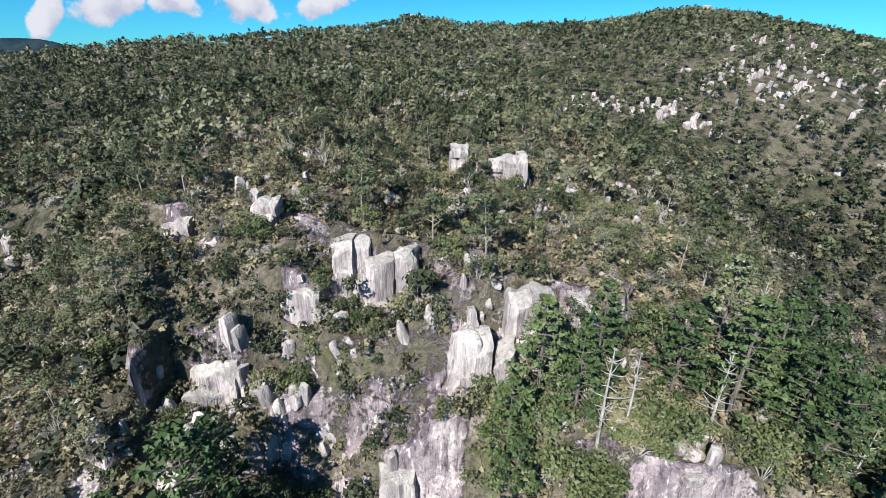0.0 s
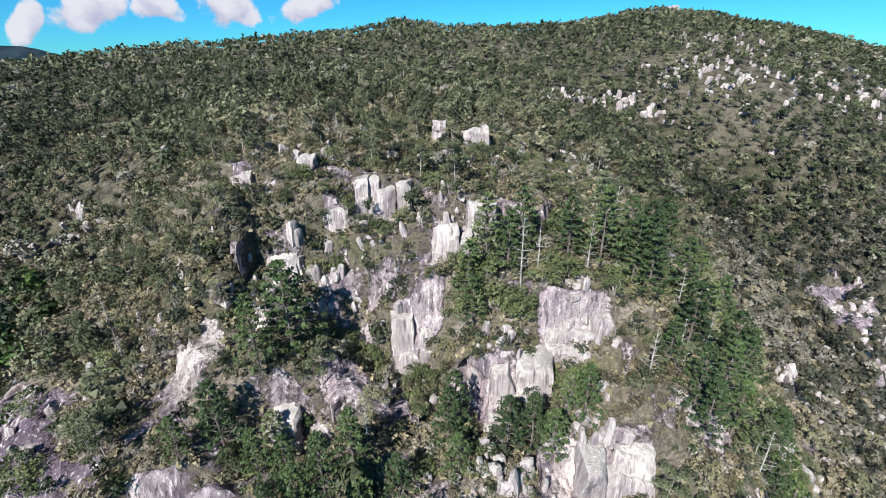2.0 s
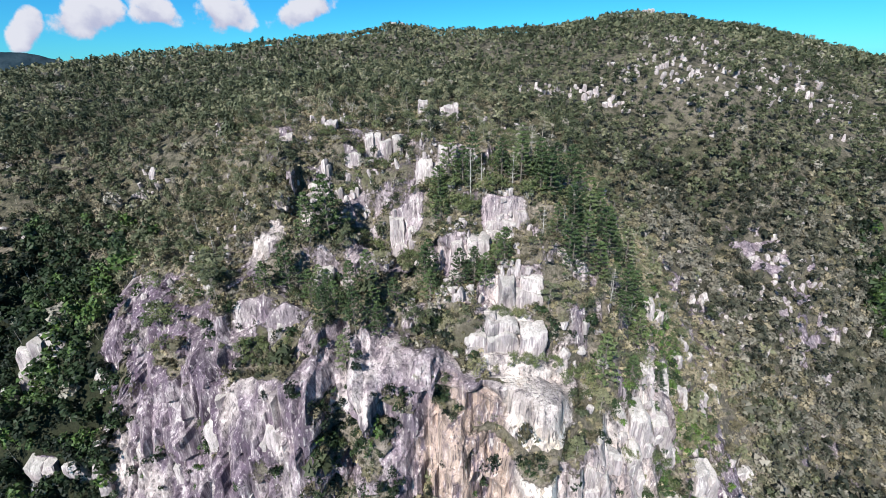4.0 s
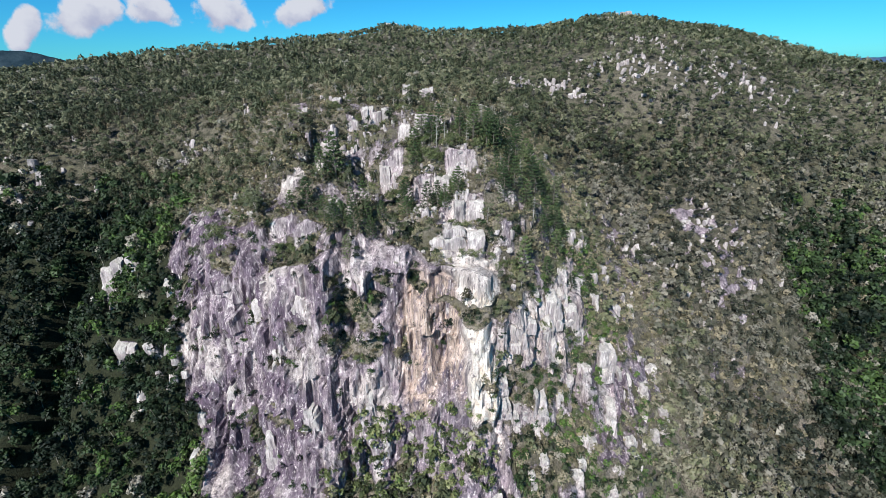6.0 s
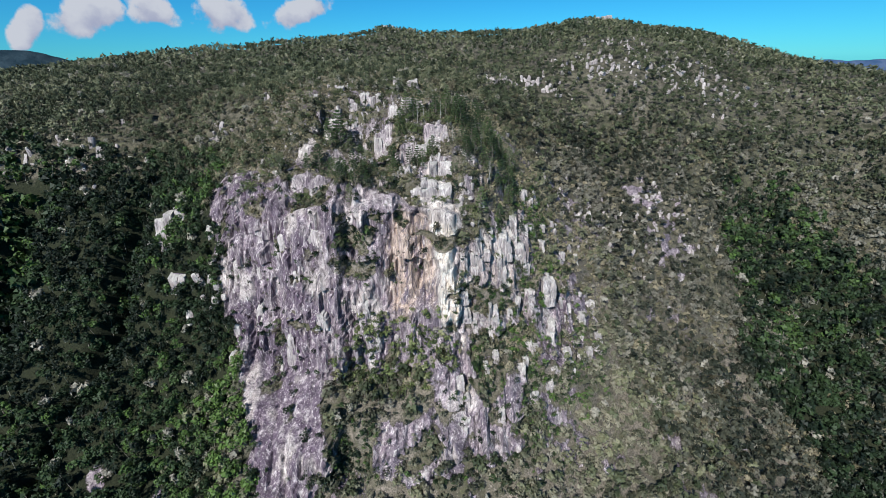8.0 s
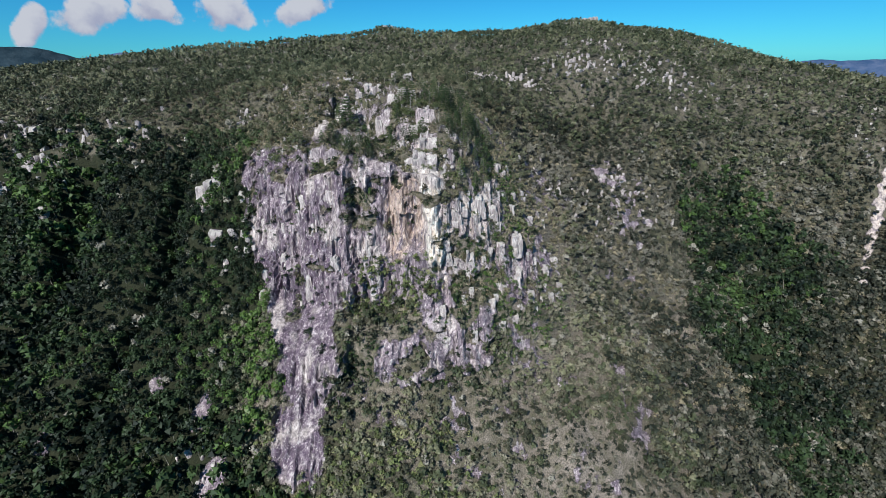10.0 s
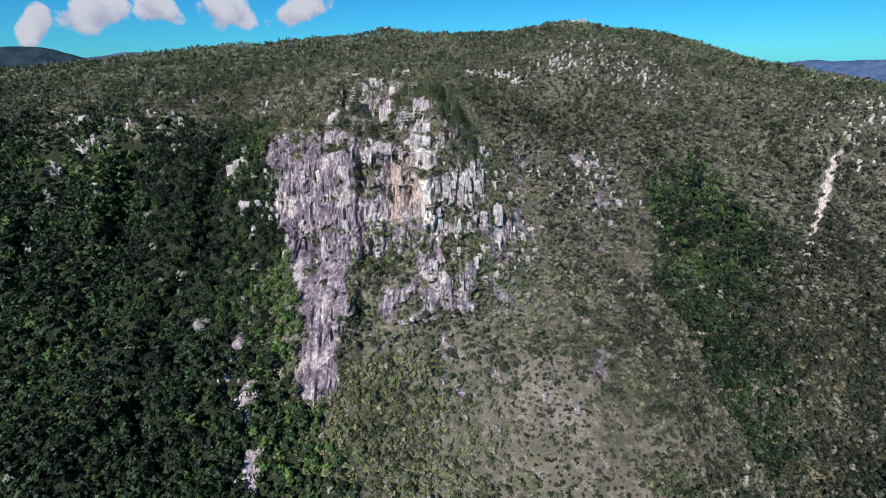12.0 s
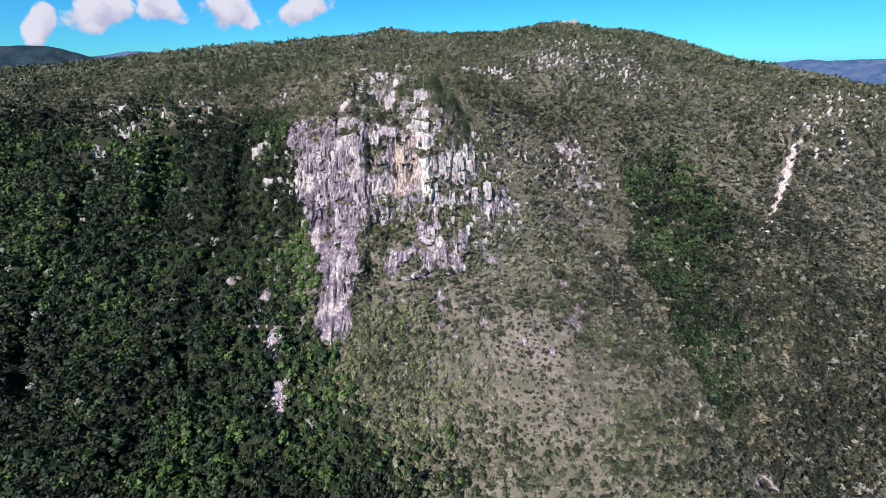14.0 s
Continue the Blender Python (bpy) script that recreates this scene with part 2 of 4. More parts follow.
STEP_TOP = (
    (55, 7, -16, -20, -20, -23, -30, -38, -45, -41, -40, -25, 5, 52, 77, 85, 69, 98, 124, 190, 270),
    (105, 110, 111, 114, 114, 112, 112, 111, 115, 120, 116, 119, 108, 109, 102, 87, 85, 110, 127, 125, 103))
WALL_FOOT = (
    (75, 25, 8, 3, -6, -6, -8, -12, -23, -25, -19, -7, 21, 63, 91, 102, 91, 110, 134, 210, 290),
    (122, 128, 128, 131, 129, 128, 129, 124, 127, 125, 143, 136, 120, 118, 118, 102, 97, 125, 141, 136, 112))
WALL_TOP = (
    (110, 58, 46, 40, 35, 31, 23, 11, 1, -4, -5, 10, 44, 82, 104, 122, 120, 125, 147, 240, 320),
    (145, 155, 155, 163, 172, 177, 187, 187, 189, 184, 186, 164, 139, 134, 133, 114, 116, 141, 160, 150, 125))
CRAG_SHELF = (
    (180, 105, 76, 68, 75, 72, 57, 40, 25, 23, 18, 36, 93, 142, 146, 161, 180, 169, 173, 290, 370),
    (165, 185, 183, 191, 194, 197, 203, 201, 202, 203, 206, 189, 162, 168, 170, 169, 165, 178, 185, 168, 140))
CRAG_HEAD = (
    (260, 184, 144, 122, 112, 101, 84, 63, 47, 42, 46, 79, 146, 207, 233, 241, 266, 271, 263, 360, 450),
    (178, 205, 212, 211, 210, 214, 220, 223, 223, 221, 216, 205, 191, 209, 225, 212, 207, 208, 204, 178, 150))
CREST = (
    (520, 490, 485, 500, 520, 530, 535, 540, 542, 545, 546, 547, 552, 556, 561, 567, 590, 618, 650, 780, 900),
    (176, 233, 248, 252, 261, 264, 267, 269, 270, 268, 265, 265, 264, 264, 270, 279, 270, 271, 264, 178, 150))
HOLLOW = (
    (390, 335, 300, 290, 280, 272, 270, 268, 266, 262, 258, 252, 255, 272, 300, 312, 325, 345, 365, 460, 560),
    (186, 224, 228, 227, 227, 227, 227, 227, 227, 226, 225, 224, 229, 236, 245, 242, 230, 224, 218, 182, 150))
# rows of mesh up to each line, and the line: y and z along the knots
LINES = ((0, [-420] * 21, [-90] * 21), (30, *VALLEY), (32, *LOWER_SLOPE), (28, *STEP_FOOT), (26, *STEP_TOP), (26, *WALL_FOOT), (84, *WALL_TOP), (54, *CRAG_SHELF), (50, *CRAG_HEAD), (44, *HOLLOW), (40, *CREST),
         (10, [950] * 21, [150] * 21), (8, [1700] * 21, [20] * 21), (6, [4600] * 21, [0] * 21))


def grid_columns():
    half, step, x = [0.0], 0.85, 0.0
    while x < 4600:
        if x > 78:
            step *= 1.024 if x < 520 else 1.13
        x += step
        half.append(x)
    half = np.array(half)
    return np.concatenate([-half[:0:-1], half])


def kinds(x, y, z):
    """How wet and how dry the ground is at a place, each 0 to 1."""
    n = fbm(x / 40, y / 40, seed=51)
    edge = x - 0.3 * np.clip(172 - z, 0, 60) * ramp(z, 88, 108) - 0.8 * np.maximum(112 - z, 0) + 42 * n + 14 * ramp(z, 160, 182)
    wet = np.maximum((1 - ramp(edge, -88, -46)) * (1 - ramp(z + 10 * n, 172, 196)), spot(x + 40 * n, y + 30 * n, 258, 84, 46, 58))
    n2 = fbm(x / 13, y / 13, seed=53)
    wet = np.maximum(wet, spot(x + 44 * n, y, 234, -12, 21, 78))
    wet = wet * (1 - ramp(x, 120, 140) * ramp(n2, -0.05, 0.3) * 0.5)
    dry = spot(x + 18 * n, y + 18 * n, 98, -88, 46, 38)
    dry = np.maximum(dry, 0.35 * spot(x, y, 4, -34, 45, 20))
    dry = np.maximum(dry, 0.75 * spot(x + 14 * n, y + 14 * n, 84, 74, 26, 32))
    dry = np.maximum.reduce([dry, 0.7 * spot(x + 8 * n, y + 8 * n, 36, 75, 13, 15), 0.8 * spot(x + 6 * n, y + 6 * n, -33, 33, 10, 12), 0.6 * spot(x + 8 * n, y + 8 * n, -4, 52, 14, 7)])
    return wet, dry


OUTCROPS = (  # x from, x to, front y, top, foot, depth, column width
    # the crag, from its head down to the lip of the wall
    (-17.2, -9.8, 31.6, 210.0, 197.5, 5, 4.2), (-9.8, -5.3, 30.2, 207.6, 197.2, 4, 3.0), (-5.5, 1.2, 27.0, 208.2, 194.5, 4, 3.6), (-16.4, -13.0, 38.0, 219.0, 208.5, 3, 3.4),
    (-11.8, -8.2, 43.0, 222.6, 217.0, 3, 3.0), (-9.0, -3.6, 40.8, 223.6, 213.5, 3, 2.8), (-22.4, -20.0, 48.6, 225.4, 220.5, 2, 2.6),
    (5.6, 9.8, 34.4, 221.6, 213.5, 3, 2.6), (0.8, 5.6, 32.2, 218.4, 210.0, 3, 2.6), (10.0, 14.5, 36.0, 218.4, 213.0, 3, 2.2),
    (-25.0, -19.8, 33.4, 214.6, 207.0, 3, 2.4), (7.6, 15.8, 17.4, 206.4, 194.0, 5, 3.2), (15.4, 24.3, 22.0, 209.4, 198.0, 4, 3.4),
    (-24.0, -13.5, 16.5, 199.0, 187.0, 5, 3.2), (16.5, 25.0, 7.6, 200.0, 189.5, 4, 3.0), (9.5, 24.0, 1.2, 194.0, 184.0, 5, 3.2),
    (-37.0, -30.5, 8.8, 192.0, 179.0, 6, 2.8), (-29.5, -23.5, 6.6, 191.5, 179.0, 6, 2.6), (1.5, 4.0, 69.0, 227.6, 224.0, 2, 1.3), (7.5, 13.0, 67.0, 226.4, 221.5, 3, 1.4),
    (-35.0, -32.0, 51.2, 221.4, 217.0, 2, 2.4), (27.0, 33.0, 1.5, 184.0, 175.0, 5, 2.4), (40.0, 47.5, -1.0, 172.5, 162.0, 6, 2.4),
    (48.5, 55.0, 4.0, 168.5, 158.0, 6, 2.6), (62.0, 68.0, 1.5, 150.5, 139.0, 5, 2.6),
    # towers on the western slope and the western rim of the wall
    (-187.5, -181.0, 69.5, 196.0, 174.0, 6, 2.4), (-211.0, -199.5, 76.9, 198.0, 178.0, 7, 3.0), (-233.0, -221.0, 84.4, 198.5, 184.0, 7, 3.2), (-241.0, -229.0, 60.2, 171.0, 160.0, 6, 3.0),
    (-105.0, -96.5, 28.5, 177.0, 158.0, 6, 4.5), (-93.0, -87.0, 9.5, 155.5, 147.0, 5, 2.0), (-78.0, -73.2, 20.5, 177.0, 157.0, 6, 2.6),
)


def make_ground():
    xs = grid_columns()
    reach = np.clip(xs, KNOTS[0], KNOTS[-1])
    ys = np.array([pchip(reach, KNOTS, line[1]) for line in LINES])
    zs = np.array([pchip(reach, KNOTS, line[2]) for line in LINES])
    # small wanderings of every line
    for k in range(1, 11):
        amp = (0, 5, 4, 3, 2.5, 2.5, 2.2, 3, 5, 10, 12)[k]
        ys[k] += amp * fbm(xs * 0.03, k * 7.3, seed=20 + k) * 1.6
        zs[k] += (2.0 if k < 10 else 3.0) * fbm(xs * 0.035, k * 3.1, seed=40 + k)
    for k in range(1, len(LINES)):
        ys[k] = np.maximum(ys[k], ys[k - 1] + 1.0)
    px, py, pz = [], [], []
    counts = [line[0] for line in LINES]
    for c, x in enumerate(xs):
        yy, zz = [ys[0, c]], [zs[0, c]]
        for k in range(1, len(LINES)):
            f = np.linspace(ys[k - 1, c], ys[k, c], 60)
            h = pchip(f, ys[:, c], zs[:, c])
            arc = np.concatenate([[0], np.cumsum(np.hypot(np.diff(f), np.diff(h)))])
            at = arc[-1] * np.linspace(0, 1, counts[k] + 1)[1:] ** (1.3 if k == 9 else 1.0)
            yy.extend(np.interp(at, arc, f))
            zz.extend(np.interp(at, arc, h))
        px.append(np.full(len(yy), x))
        py.append(yy)
        pz.append(zz)
    X, Y, Z = np.array(px), np.array(py), np.array(pz)
    # broken ground: gullies and humps
    front = ramp(Y, -130, -60) * (1 - ramp(Y, 760, 1050))
    Z = Z + front * (2.2 * fbm(X / 34, Y / 34, seed=3) + 1.0 * fbm(X / 9, Y / 9, seed=5))
    back = ramp(Y, 90, 200) * front
    Z = Z + back * (1 - ramp(Y, 400, 520)) * 6 * fbm(X / 90, Y / 90, seed=8)
    # gullies down the western slope
    west = (1 - ramp(X, -95, -70)) * ramp(Z, 10, 60) * (1 - ramp(Z, 165, 190))
    Z = Z - west * 21 * ramp(1 - np.abs(vnoise(X / 34 + 0.25 * vnoise(Y / 30, 0.3, seed=36), 0.5 + Y / 160, seed=35)) * 2.2, 0.3, 1.0)
    # steepness of the bare form
    gy, gz = np.gradient(Y, axis=1), np.gradient(Z, axis=1)
    gx, gzx = np.gradient(X, axis=0), np.gradient(Z, axis=0)
    slope = np.hypot(gz / np.maximum(np.abs(gy), 0.05), 0.7 * gzx / np.maximum(gx, 0.05))

    XW = X + 2.6 * vnoise(X / 9, Z / 12, seed=14) + 1.2 * vnoise(X / 3, Z / 5, seed=12)
    ZW = Z + 5.0 * vnoise(X / 6, Z / 25, seed=9)

    def band(lo, hi, zlo, zhi, soft=1.6, rise=3):
        return ramp(XW, lo - soft, lo + soft) * (1 - ramp(XW, hi - soft, hi + soft)) * ramp(ZW, zlo - rise, zlo + rise) * (1 - ramp(ZW, zhi - rise, zhi + rise))

    spur = spot(X, Y, 0, -10, 92, 82)
    ragged = fbm(X / 9, Z / 9, Y / 9, seed=10)
    # where the rock shows: the long stained wall, the middle with its alcove and pillar, the broken right end, the lower step
    bare = np.maximum.reduce([band(-77 + 31 * (1 - ramp(Z, 85, 172)), -17, 96, 200, 3, 5), band(-50, -28, 80, 112, 5, 6), band(-18, 28, 126, 190, 2, 3), 0.62 * band(25, 60, 136, 178, 4, 6),
                              0.5 * band(54, 84, 116, 150, 6, 6), 0.9 * band(-8, 52, 102, 123, 5, 4), 0.85 * band(-16, 30, 182, 202, 5, 5), 0.9 * band(8, 26, 182, 199, 3, 3)])
    need = 0.75 - 0.45 * (1 - ramp(X, -26, -16)) - 0.25 * ramp(X, 24, 34) - 0.4 * band(-22, 30, 181, 203, 4, 4) - 0.28 * (1 - ramp(X, -30, -22)) * (1 - ramp(Z, 128, 142))
    rock = bare * ramp(slope, need, need + 0.5) * ramp(spur, 0.0, 0.3) + 1.5 * np.minimum(ragged + 0.06, 0.1)
    ledge = fbm(X / 13, Z / 6.5, Y / 13, seed=7) + 0.12 * ramp(Z, 168, 186) * ramp(X, -34, -22) + 0.05 * ramp(X, 20, 40) + 0.25 * (1 - ramp(Z, 108, 124)) * ramp(X, -32, -20) - 0.32 * (1 - ramp(Z, 128, 146)) * (1 - ramp(X, -34, -24))
    rock = rock - 1.5 * ramp(ledge, 0.20, 0.42)
    rock = np.clip(rock, 0, 1) * ramp(bare, 0.05, 0.3)
    # ledges above the main cliff
    crag = spot(X, Y, 2, 22, 52, 34) * ramp(Z, 183, 190)
    period = 8.5
    phase = (Z + 7.0 * fbm(X / 12, Y / 12, seed=11)) / period
    frac = phase - np.floor(phase)
    Z = Z + crag * (ramp(frac, 0.30, 0.66) - frac) * period * 0.6
    wall = ramp(frac, 0.30, 0.40) * (1 - ramp(frac, 0.55, 0.66))
    rock = np.maximum(rock, 0.66 * crag * wall * ramp(fbm(X / 6, Y / 6, seed=13), 0.0, 0.3))
    held = 0.0
    # the outcrops stand on small shelves and hold the ground behind them
    for x0, x1, y, top, foot, depth, _ in OUTCROPS:
        across = ramp(X, x0 - 1.5, x0 + 0.3) * (1 - ramp(X, x1 - 0.3, x1 + 1.5))
        broad = ramp(X, x0 - 6, x0 + 1) * (1 - ramp(X, x1 - 1, x1 + 6))
        ahead = broad * ramp(Y, y - 11, y - 4) * (1 - ramp(Y, y + 0.5, y + 2.2))
        behind = broad * ramp(Y, y + 1.8, y + 3.2) * (1 - ramp(Y, y + depth, y + depth + 5))
        rock = np.maximum(rock, (0.62 + 0.8 * ragged) * across * ramp(Y, y - 0.8, y + 0.4) * (1 - ramp(Y, y + 2.4, y + 3.6)))
        held = np.maximum(held, across * ramp(Y, y - 7, y - 4) * (1 - ramp(Y, y + depth, y + depth + 3)))
        Z = Z - ahead * np.clip(Z - foot - 0.8, 0, 5.0)
        Z = Z + behind * np.clip(top - 1.4 - Z, 0, 3.5)
    # the carved face: joint-bounded columns, flutes, ribs and breaks
    face = ramp(rock, 0.15, 0.55)
    warp = X + 2.2 * vnoise(X / 7, Z / 15, seed=15) + 0.06 * (Z - 150)
    tall = np.floor(Z / 17 + 0.8 * vnoise(warp / 9, 0.5, seed=24))
    column = np.floor(warp / 4.6)
    joint = hashed(column.astype(np.int64), tall.astype(np.int64), column.astype(np.int64) * 0, 27)
    fine_joint = hashed(np.floor(warp / 1.7).astype(np.int64), np.floor(Z / 6.5 + vnoise(warp / 3, 1.5, seed=25)).astype(np.int64), tall.astype(np.int64) * 0, 28)
    flute = 1 - np.abs(vnoise(warp / 6.5, Z / 40, seed=16)) * 2
    rib = 1 - np.abs(vnoise(warp / 2.6 + 0.5 * vnoise(X / 9, Z / 9, seed=18), Z / 9, seed=17)) * 2
    out = face * (2.1 * flute + 1.5 * rib + 4.2 * fbm(X / 16, Z / 22, Y / 16, seed=19) + 1.6 * joint + 1.0 * fine_joint)
    alcove, pillar, gully = band(1, 15.5, 150, 181), band(17, 25, 146, 190), band(-17.5, -13, 100, 189, 1.2)
    out = out - 3.5 * alcove + 3.0 * pillar - 4.5 * gully + 3.0 * band(-12, -3, 118, 150) * face
    Y = Y - out * (1 - held)
    Z = Z + face * 0.6 * fbm(X / 3, Y / 3, Z / 3, seed=23)
    # stony patches on the spur flanks, the slide on the far spur and the bare toe below it
    patchy = fbm(X / 17, Y / 17, seed=31) * 1.4
    broken = ramp(fbm(X / 4.5, Y / 4.5, Z / 4.5, seed=37), -0.12, 0.22)
    rock = np.maximum(rock, 0.72 * broken * ramp(patchy, 0.05, 0.4) * spot(X, Y, 66, 5, 135, 105))
    rock = np.maximum(rock, 1.1 * broken * spot(X + 14 * patchy, Y + 9 * patchy, 162, 98, 30, 36) * ramp(patchy, -0.35, 0.3))
    slide = 1 - ramp(np.abs(X - (333 + (Y - 60) * 0.95) + 3 * vnoise(Y / 24, 0.5, seed=33)), 0.5 + 1.5 * ramp(Y, 60, 110), 3 + 3.0 * ramp(Y, 60, 110))
    slide = slide * ramp(Y, 42, 56) * (1 - ramp(Y, 128, 142))
    rock = np.maximum(rock, 1.15 * slide)
    rock = np.maximum(rock, 0.44 * spot(X, Y, -4, 30, 28, 20) * ramp(patchy, -0.3, 0.2))
    for cx, cy, cr in ((-84, -52, 8), (-76, -76, 9), (-70, -98, 9), (-105, -40, 6), (-150, -55, 7)):
        rock = np.maximum(rock, 0.75 * spot(X + 5 * patchy, Y + 5 * patchy, cx, cy, cr * 0.6, cr))
    rock = np.maximum(rock, 0.6 * broken * spot(X, Y, -5, 8, 12, 6))
    rock = np.maximum(rock, 0.95 * broken * spot(X + 8 * patchy, Y, 100, 76, 22, 16))
    toe = 1.2 * spot(X + 12 * patchy, Y + 8 * patchy, 233, -106, 22, 13) * (0.45 + 0.55 * broken)
    rock = np.maximum(rock, toe)
    stain = np.zeros((*X.shape, 4))
    stain[..., 0] = np.clip(0.8 * alcove + 0.7 * slide + 0.5 * toe + 0.3 * band(28, 50, 150, 172), 0, 1)
    stain[..., 1] = np.clip(0.95 * band(-82, -20, 84, 196, 5) + 0.6 * band(-62, -24, 78, 132, 5) + 0.8 * band(-13, -1, 112, 150) + 0.6 * band(52, 84, 112, 150, 4), 0, 1) * (1 - 0.9 * alcove)
    stain[..., 2] = np.clip(1.0 * band(16, 25.5, 144, 181) + 0.4 * slide + 0.1 * toe + 0.12 * crag + 0.22 * band(25, 60, 136, 178, 4) + 0.5 * band(14, 30, 180, 200, 3), 0, 1)
    stain[..., 1] *= np.maximum(0.55 + 0.6 * ramp(fbm(X / 17, Z / 24, Y / 17, seed=41), -0.2, 0.3), 1 - ramp(Z, 118, 140))
    stain[..., 2] = np.clip(stain[..., 2] + 0.42 * face * ramp(fbm(X / 9, Z / 17, Y / 9, seed=42), 0.12, 0.34) * (1 - alcove), 0, 1)
    stain[..., 3] = 1
    apron = spot(X, Y, -20, -100, 50, 48)
    # where litter and the shade under plants are painted into the ground
    litter_shade = np.maximum.reduce([kinds(X, Y, Z)[0], 0.42 * ramp(Y, 100, 200), 0.36 * ramp(X + 0.35 * Y, 105, 160), 0.62 * ramp(X, 190, 235) * (1 - ramp(Y, 60, 110)), 0.34 * ramp(X, 40, 70) * (1 - kinds(X, Y, Z)[1]), 0.48 * apron, 0.46 * ramp(Y, 38, 70) * (1 - spot(X, Y, 0, 45, 40, 30))])
    nx, ny = X.shape
    verts = np.stack([X, Y, Z], -1).reshape(-1, 3)
    i = np.arange(nx * ny).reshape(nx, ny)
    quads = np.stack([i[:-1, :-1], i[1:, :-1], i[1:, 1:], i[:-1, 1:]], -1).reshape(-1, 4)
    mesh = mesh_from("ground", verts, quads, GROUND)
    a = mesh.attributes.new("rock", "FLOAT", "POINT")
    a.data.foreach_set("value", rock.reshape(-1).astype(np.float32))
    a = mesh.attributes.new("stain", "FLOAT_COLOR", "POINT")
    a.data.foreach_set("color", stain.reshape(-1).astype(np.float32))
    a = mesh.attributes.new("litter_shade", "FLOAT", "POINT")
    a.data.foreach_set("value", litter_shade.reshape(-1).astype(np.float32))
    mesh.polygons.foreach_set("use_smooth", rock.reshape(-1)[quads].mean(1) < 0.3)
    ob = new("ground", mesh)
    tagged(ob, "steep granite hill with dry grass and a pale cliff", "hillside", kind="structure")
    return ob, verts, quads, rock.reshape(-1)


def mesh_from(name, verts, faces, mat, tone=None):
    """A mesh from arrays of vertices and of equal-sized faces."""
    n = faces.shape[1]
    mesh = bpy.data.meshes.new(name)
    mesh.vertices.add(len(verts))
    mesh.vertices.foreach_set("co", np.asarray(verts, np.float32).reshape(-1))
    mesh.loops.add(faces.size)
    mesh.loops.foreach_set("vertex_index", faces.reshape(-1).astype(np.int32))
    mesh.polygons.add(len(faces))
    mesh.polygons.foreach_set("loop_start", np.arange(0, faces.size, n, dtype=np.int32))
    mesh.update(calc_edges=True)
    mesh.materials.append(mat)
    if tone is not None:
        a = mesh.attributes.new("tone", "FLOAT", "POINT")
        a.data.foreach_set("value", np.asarray(tone, np.float32))
    return mesh


ground, GV, GQ, GROCK = make_ground()
from mathutils.bvhtree import BVHTree
TREE = BVHTree.FromPolygons([tuple(v) for v in GV], [tuple(q) for q in GQ])


def drop(x, y):
    """The ground's height and slope under (x, y)."""
    hit, normal, _, _ = TREE.ray_cast(Vector((x, y, 900)), Vector((0, 0, -1)))
    return (hit.z, normal) if hit else (0.0, Vector((0, 0, 1)))


# ---- vegetation in masses ----
rng = np.random.default_rng(7)
QC = GV[GQ].mean(1)
E1, E2 = GV[GQ[:, 2]] - GV[GQ[:, 0]], GV[GQ[:, 3]] - GV[GQ[:, 1]]
QN = np.cross(E1, E2)
QAREA = np.abs(QN[:, 2]) * 0.5
QUP = np.abs(QN[:, 2]) / np.maximum(np.linalg.norm(QN, axis=1), 1e-9)
QROCK = GROCK[GQ].mean(1)
SEEN = (QC[:, 1] > -200) & (QC[:, 1] < 690) & (np.abs(QC[:, 0]) < 1.12 * (QC[:, 1] + 310) + 165 * (1 - ramp(QC[:, 1], 0, 150)))

SEEN &= QC[:, 1] < pchip(np.clip(QC[:, 0], KNOTS[0], KNOTS[-1]), KNOTS, CREST[0]) + 16


def scatter(density):
    """Random places on the ground; density in plants per square metre of plan."""
    want = density * QAREA * SEEN
    count = rng.poisson(want)
    idx = np.repeat(np.arange(len(GQ)), count)
    u, v = rng.random((2, len(idx)))
    q = GV[GQ[idx]]
    a = q[:, 0] + (q[:, 1] - q[:, 0]) * u[:, None]
    b = q[:, 3] + (q[:, 2] - q[:, 3]) * u[:, None]
    return a + (b - a) * v[:, None]


def spaced(places, cell):
    """Thins places to one in each cubic cell, so that crowns close up evenly."""
    key = np.floor(places / cell).astype(np.int64)
    _, first = np.unique(key[:, 0] * 4000037 + key[:, 1] * 2003 + key[:, 2], return_index=True)
    return places[rng.permutation(first)]


